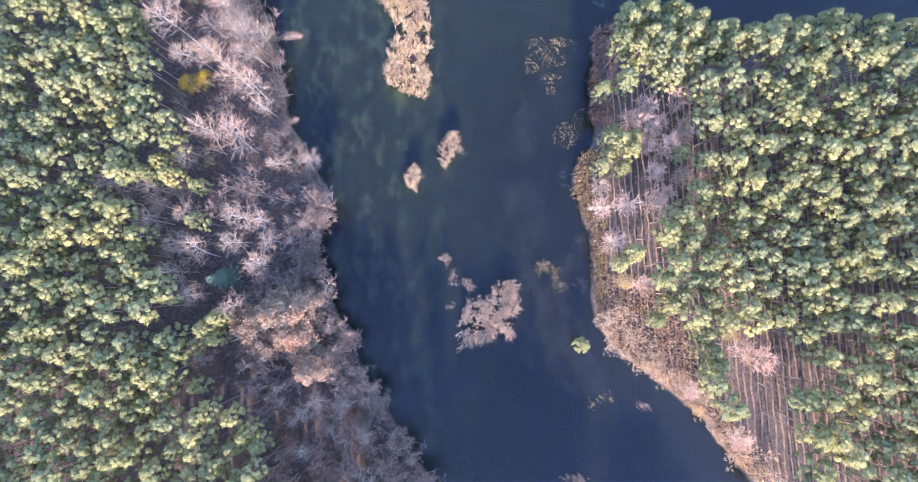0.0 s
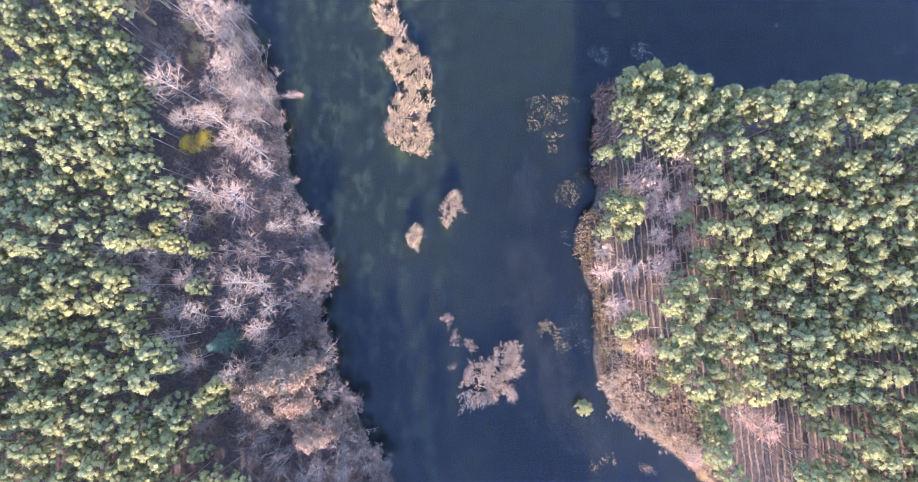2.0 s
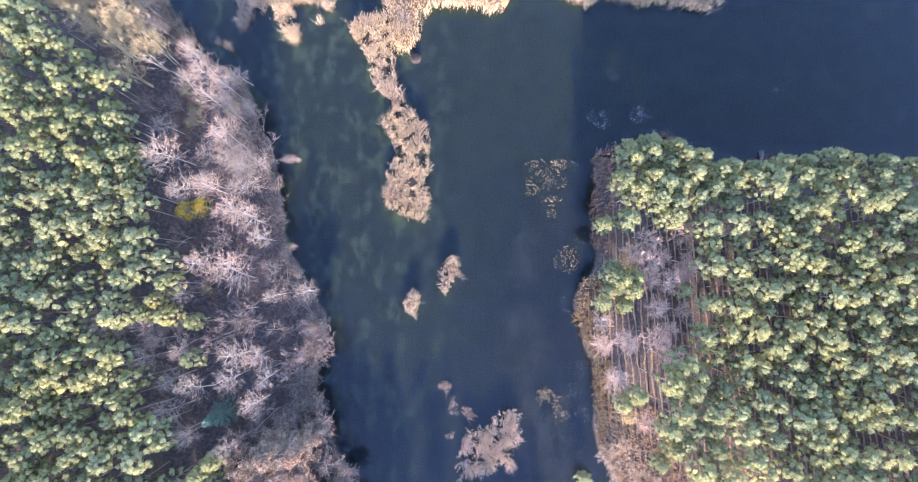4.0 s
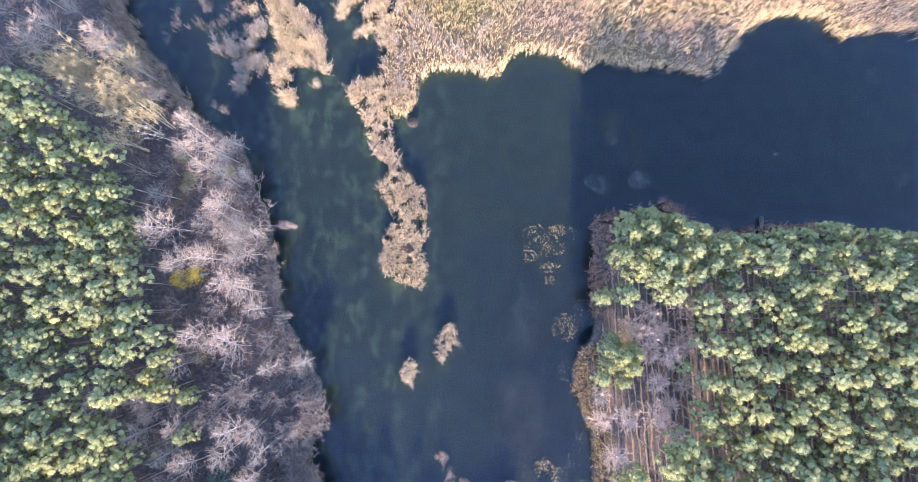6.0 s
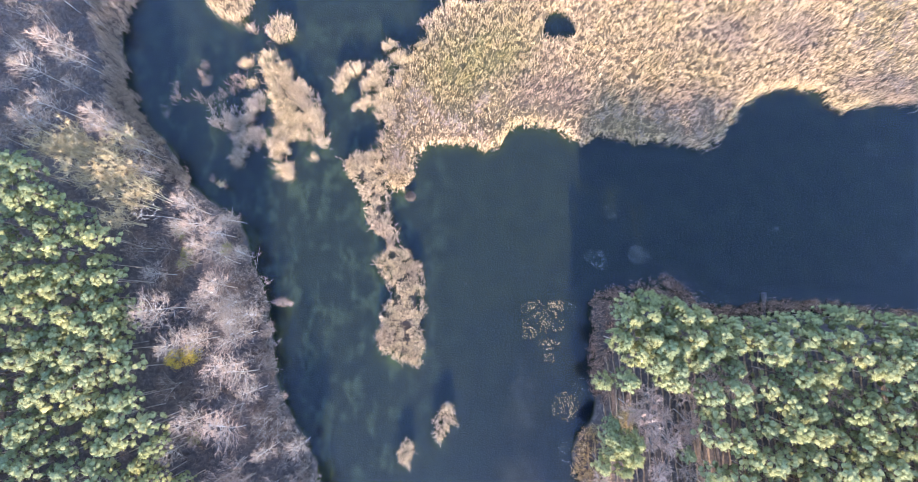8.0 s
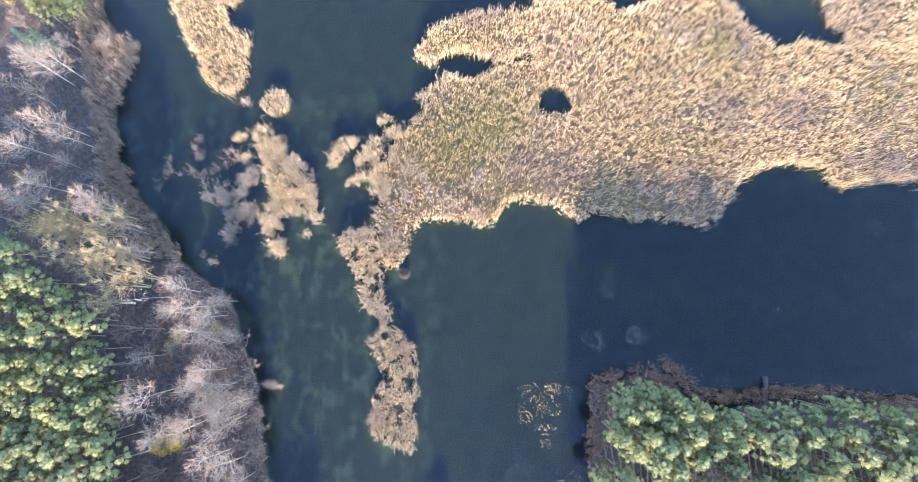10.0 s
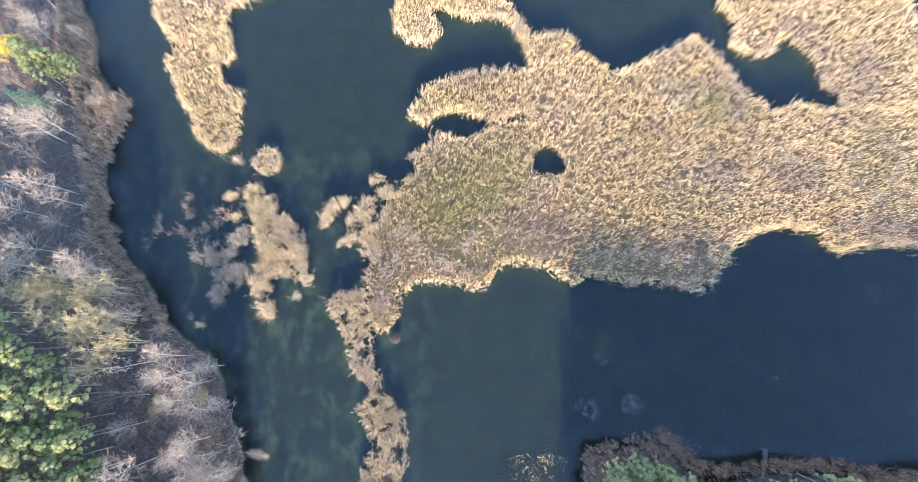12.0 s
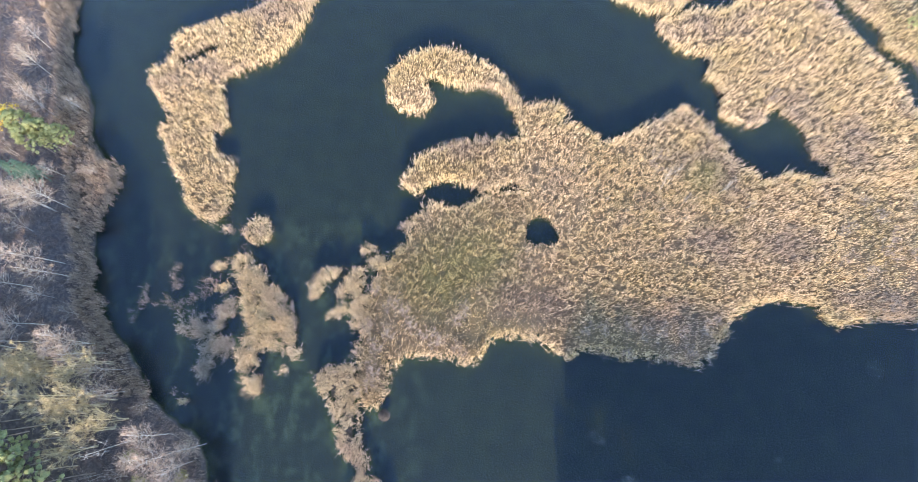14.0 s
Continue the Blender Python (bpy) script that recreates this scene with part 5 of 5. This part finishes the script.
pads("lily_pads", [(20.7, 26.0, 1.6, 2.2, 22), (24.5, 38.5, 1.6, 2.2, 22), (23.1, 12.8, 1.6, 2.2, 22), (21.7, 8.7, 1.6, 2.2, 22), (23.2, 3.8, 1.6, 2.2, 22)], 0.09, PAD_PALE, "loose pale leaves along the sunny bank")
pads("lily_pads", [(29.0, 64.3, 3.0, 2.2, 75)], 0.10, PAD_PALE, "patch of small pale floating leaves")
pads("lily_pads", [(38.0, 65.3, 2.4, 2.2, 70)], 0.10, PAD_PALE, "patch of small pale floating leaves")
pads("lily_pads", [(32.2, 74.3, 2.0, 1.8, 26), (66.1, 69.8, 0.8, 0.6, 8), (92.5, 63.2, 2.0, 2.5, 26), (53.8, 55.3, 1.6, 3.0, 40), (23.5, 54.3, 0.9, 1.5, 16), (88.5, 86.0, 2.0, 2.0, 26), (50.0, 58.0, 1.0, 2.0, 12)], 0.09, PAD_PALE, "loose small pale leaves on dark water")
def weed(outline, per_m2):
    q = scatter(rounded(outline, 2.0, 2.5, 41), per_m2)
    d = np.array([noise.fractal(Vector((x * 0.22, y * 0.16, 2.0)), 0.9, 2.0, 4) for x, y in q])
    q = q[(d + 0.5 * rng.normal(size=len(d)) > 0.75 - 0.22 * np.minimum(gap_to(q, np.asarray(outline, float)), 3.5)) & (heights(q) < -0.1)]
    n = len(q)
    a = rng.random(n) * 2 * math.pi
    s = 0.04 + 0.10 * rng.random(n)
    c = np.c_[q, np.full(n, 0.006)]
    u, w = np.c_[np.cos(a), np.sin(a), 0 * a] * s[:, None], np.c_[-np.sin(a), np.cos(a), 0 * a] * (s * 0.6)[:, None]
    v = np.stack([c - u, c - w, c + u, c + w], 1).reshape(-1, 3)
    j = 4 * np.arange(n)
    return tagged(new("water_weed", mesh("water_weed", v, np.concatenate([np.c_[j, j + 1, j + 2], np.c_[j, j + 2, j + 3]]), [WEED])), "brownish speckled weed at the water surface", "water plants", kind="stuff")


weed([(12.7, 46.0), (16.3, 42.1), (16.7, 28.6), (17.1, 17.0), (19.3, 9.6), (24.4, -6.7), (28.8, -15.5), (25.5, -19.3), (14.4, -15.2), (10.6, -8.0), (11.7, 0.8), (6.3, 10.7), (5.3, 18.9), (7.7, 30.5), (10.3, 36.3)], 60)
pads("floating_leaves", [(-10, 40, 30, 50, 16), (40, 75, 40, 18, 6), (0, -15, 20, 20, 10)], 0.08, PAD_PALE, "single fallen leaves adrift on the lake")


# ---- lodge, pier ----
def lodge(x, y):
    root = new("beaver_lodge")
    root.matrix_basis = pose(x, y, 0)
    r = np.random.default_rng(5)
    n = 260
    a, u = r.random(n) * 2 * math.pi, np.sqrt(r.random(n))
    pile = Pile()
    for k in range(n):
        c = np.array([math.cos(a[k]) * u[k] * 1.1, math.sin(a[k]) * u[k] * 1.1, 0.75 * (1 - u[k] ** 2) - 0.05])
        d = r.normal(size=3) * [1, 1, 0.25]
        d = d / np.linalg.norm(d) * (0.25 + 0.3 * r.random())
        pile.add(*tube([c - d, c + d], [0.028, 0.018], 3))
    ob = new("sticks", mesh("sticks", *pile.arrays(), [WET_WOOD]))
    ob.parent = root
    hump = bmesh.new()
    bmesh.ops.create_icosphere(hump, subdivisions=3, radius=1.0)
    for p in hump.verts:
        p.co = Vector((p.co.x * 1.1, p.co.y * 1.05, p.co.z * 0.62)) * (1 + 0.12 * noise.noise(p.co * 3))
    me = bpy.data.meshes.new("mound")
    hump.to_mesh(me)
    hump.free()
    me.materials.append(WET_WOOD)
    m = new("mound", me)
    m.parent = root
    return tagged(root, "rounded brown lodge of sticks beside reeds", "beaver lodge")


lodge(-9.4, 78.7)


def box(size, at=(0, 0, 0), bevel=0.01):
    bm = bmesh.new()
    bmesh.ops.create_cube(bm, size=1, matrix=Matrix.Translation(at) @ Matrix.Diagonal((*size, 1)))
    bmesh.ops.bevel(bm, geom=bm.edges[:], offset=bevel, segments=1, affect="EDGES")
    return bm


def part(name, bm, mat, parent, label=""):
    me = bpy.data.meshes.new(name)
    bm.to_mesh(me)
    bm.free()
    me.materials.append(mat)
    ob = new(name, me)
    ob.parent = parent
    return tagged(ob, label)


def pier(x, y, long):
    root = new("pier")
    root.matrix_basis = pose(x, y, 0, 0, 0, -5)
    for i in range(int(long / 0.22)):
        part("plank", box((0.6, 0.19, 0.04), (0, 0.22 * i, 0.45)), PLANK, root)
    for i in range(6):
        part("plank", box((1.05, 0.19, 0.04), (0, long + 0.22 * i, 0.45)), PLANK, root)
    for u in (0.2, 0.5, 0.8):
        for s in (-0.33, 0.33):
            part("post", box((0.11, 0.11, 1.8), (s * 0.8, long * u, -0.45)), PLANK, root)
    for s in (-0.45, 0.45):
        part("post", box((0.11, 0.11, 1.8), (s, long + 0.9, -0.45)), PLANK, root)
    for s in (-0.25, 0.25):
        part("beam", box((0.08, long + 1.2, 0.1), (s, long / 2 + 0.5, 0.38)), PLANK, root)
    return tagged(root, "narrow weathered wooden fishing pier", "pier")


pier(61.6, 47.6, 8.0)

for x, y in spaced(BED["south"], 1.7, 12):
    SUN_BUSH.plant(x, y, 1.4 + 0.8 * rng.random(), "low bare pinkish bush standing in the lake", "bushes on the islet", category="bush")

SHRUBS_EAST = [(31.6, 33.0, 4.5), (32.8, 31.6, 4.5), (32.4, 34.4, 4.0)]
for x, y, h in SHRUBS_EAST:
    PALE_SHRUB.plant(x, y, h, "shrub with pale tawny leaves among birches", "golden shrubs", 1.2, category="shrub")
# saplings standing in the marsh
for x, y in spaced(GAP_EAST, 5.0, 9, [p[:2] for p in BIRCHES_EAST]):
    BARE.plant(x, y, 6 + 4 * rng.random(), "bare bushy young tree in a gap of the pine wood", "young bare trees", 0.9)
SAPLING = Kind("birch_sapling", "trunk", "crown", BIRCH_BARK, BIRCH_BARK, [bare_shape(980 + i, 6, 0.75, 9, 3, 0.35, 0.05, twig_w=0.014, subs=4) for i in range(2)], 6.0)
SAPLINGS = [(49.6, 124.4, 9.5), (52.6, 128.2, 7), (54.1, 121.3, 5.5), (62.0, 123.4, 7.5), (37.7, 122.2, 3.5), (41.7, 119.8, 4), (30.7, 130.1, 3.5), (33.4, 128.9, 3), (62.6, 119.4, 4.5), (67.2, 120.0, 5), (48.6, 119.7, 3.5), (54.0, 117.4, 3), (26.5, 129.6, 3), (100.5, 148.0, 5)]
for x, y, h in SAPLINGS:
    SAPLING.plant(x, y, h, "thin white bare birch sapling among reeds", "saplings in the marsh", 1.0)
MARSH_BUSHES = [(-11.4, 103.2, 2.4), (-8.3, 100.7, 2.6), (-5.3, 98.8, 2.6), (-8.9, 94.1, 2.8), (-11.2, 91.3, 2.8), (4.9, 97.2, 2.8), (1.8, 93.2, 3.0), (5.3, 91.8, 2.6), (-4.1, 95.8, 2.4), (-11.6, 86.7, 3.0), (-12.9, 84.5, 2.6), (-12.2, 97, 2.4), (-1, 94.4, 2.6), (7, 100, 2.4), (49, 130.4, 2.6), (51.1, 132.1, 2.4), (31.5, 94.6, 2.2), (35.1, 95.6, 2.4), (39.8, 94.9, 2.6), (43.2, 94.2, 2.4), (46.7, 94.1, 2.6), (50.2, 94, 2.4), (54.9, 93.8, 2.6), (57.6, 96.1, 2.2), (39.2, 90.5, 2.2), (51.7, 89.5, 2.4), (87.6, 114.8, 2.6), (95.5, 117.1, 2.8), (100.9, 109.2, 2.8), (90.5, 105.8, 2.6), (93.7, 99.6, 2.6), (86.2, 108.5, 2.4), (103.5, 119.4, 2.6), (91.6, 121.2, 2.4), (94.9, 109.4, 2.8), (97, 113, 2.6), (76.1, 145.8, 2.4), (77.7, 147.2, 2.2)]
for x, y, h in MARSH_BUSHES:
    MARSH_BUSH.plant(x, y, h, "low bare pale greyish bush among reeds", "bushes in the marsh", 1.35, category="bush")
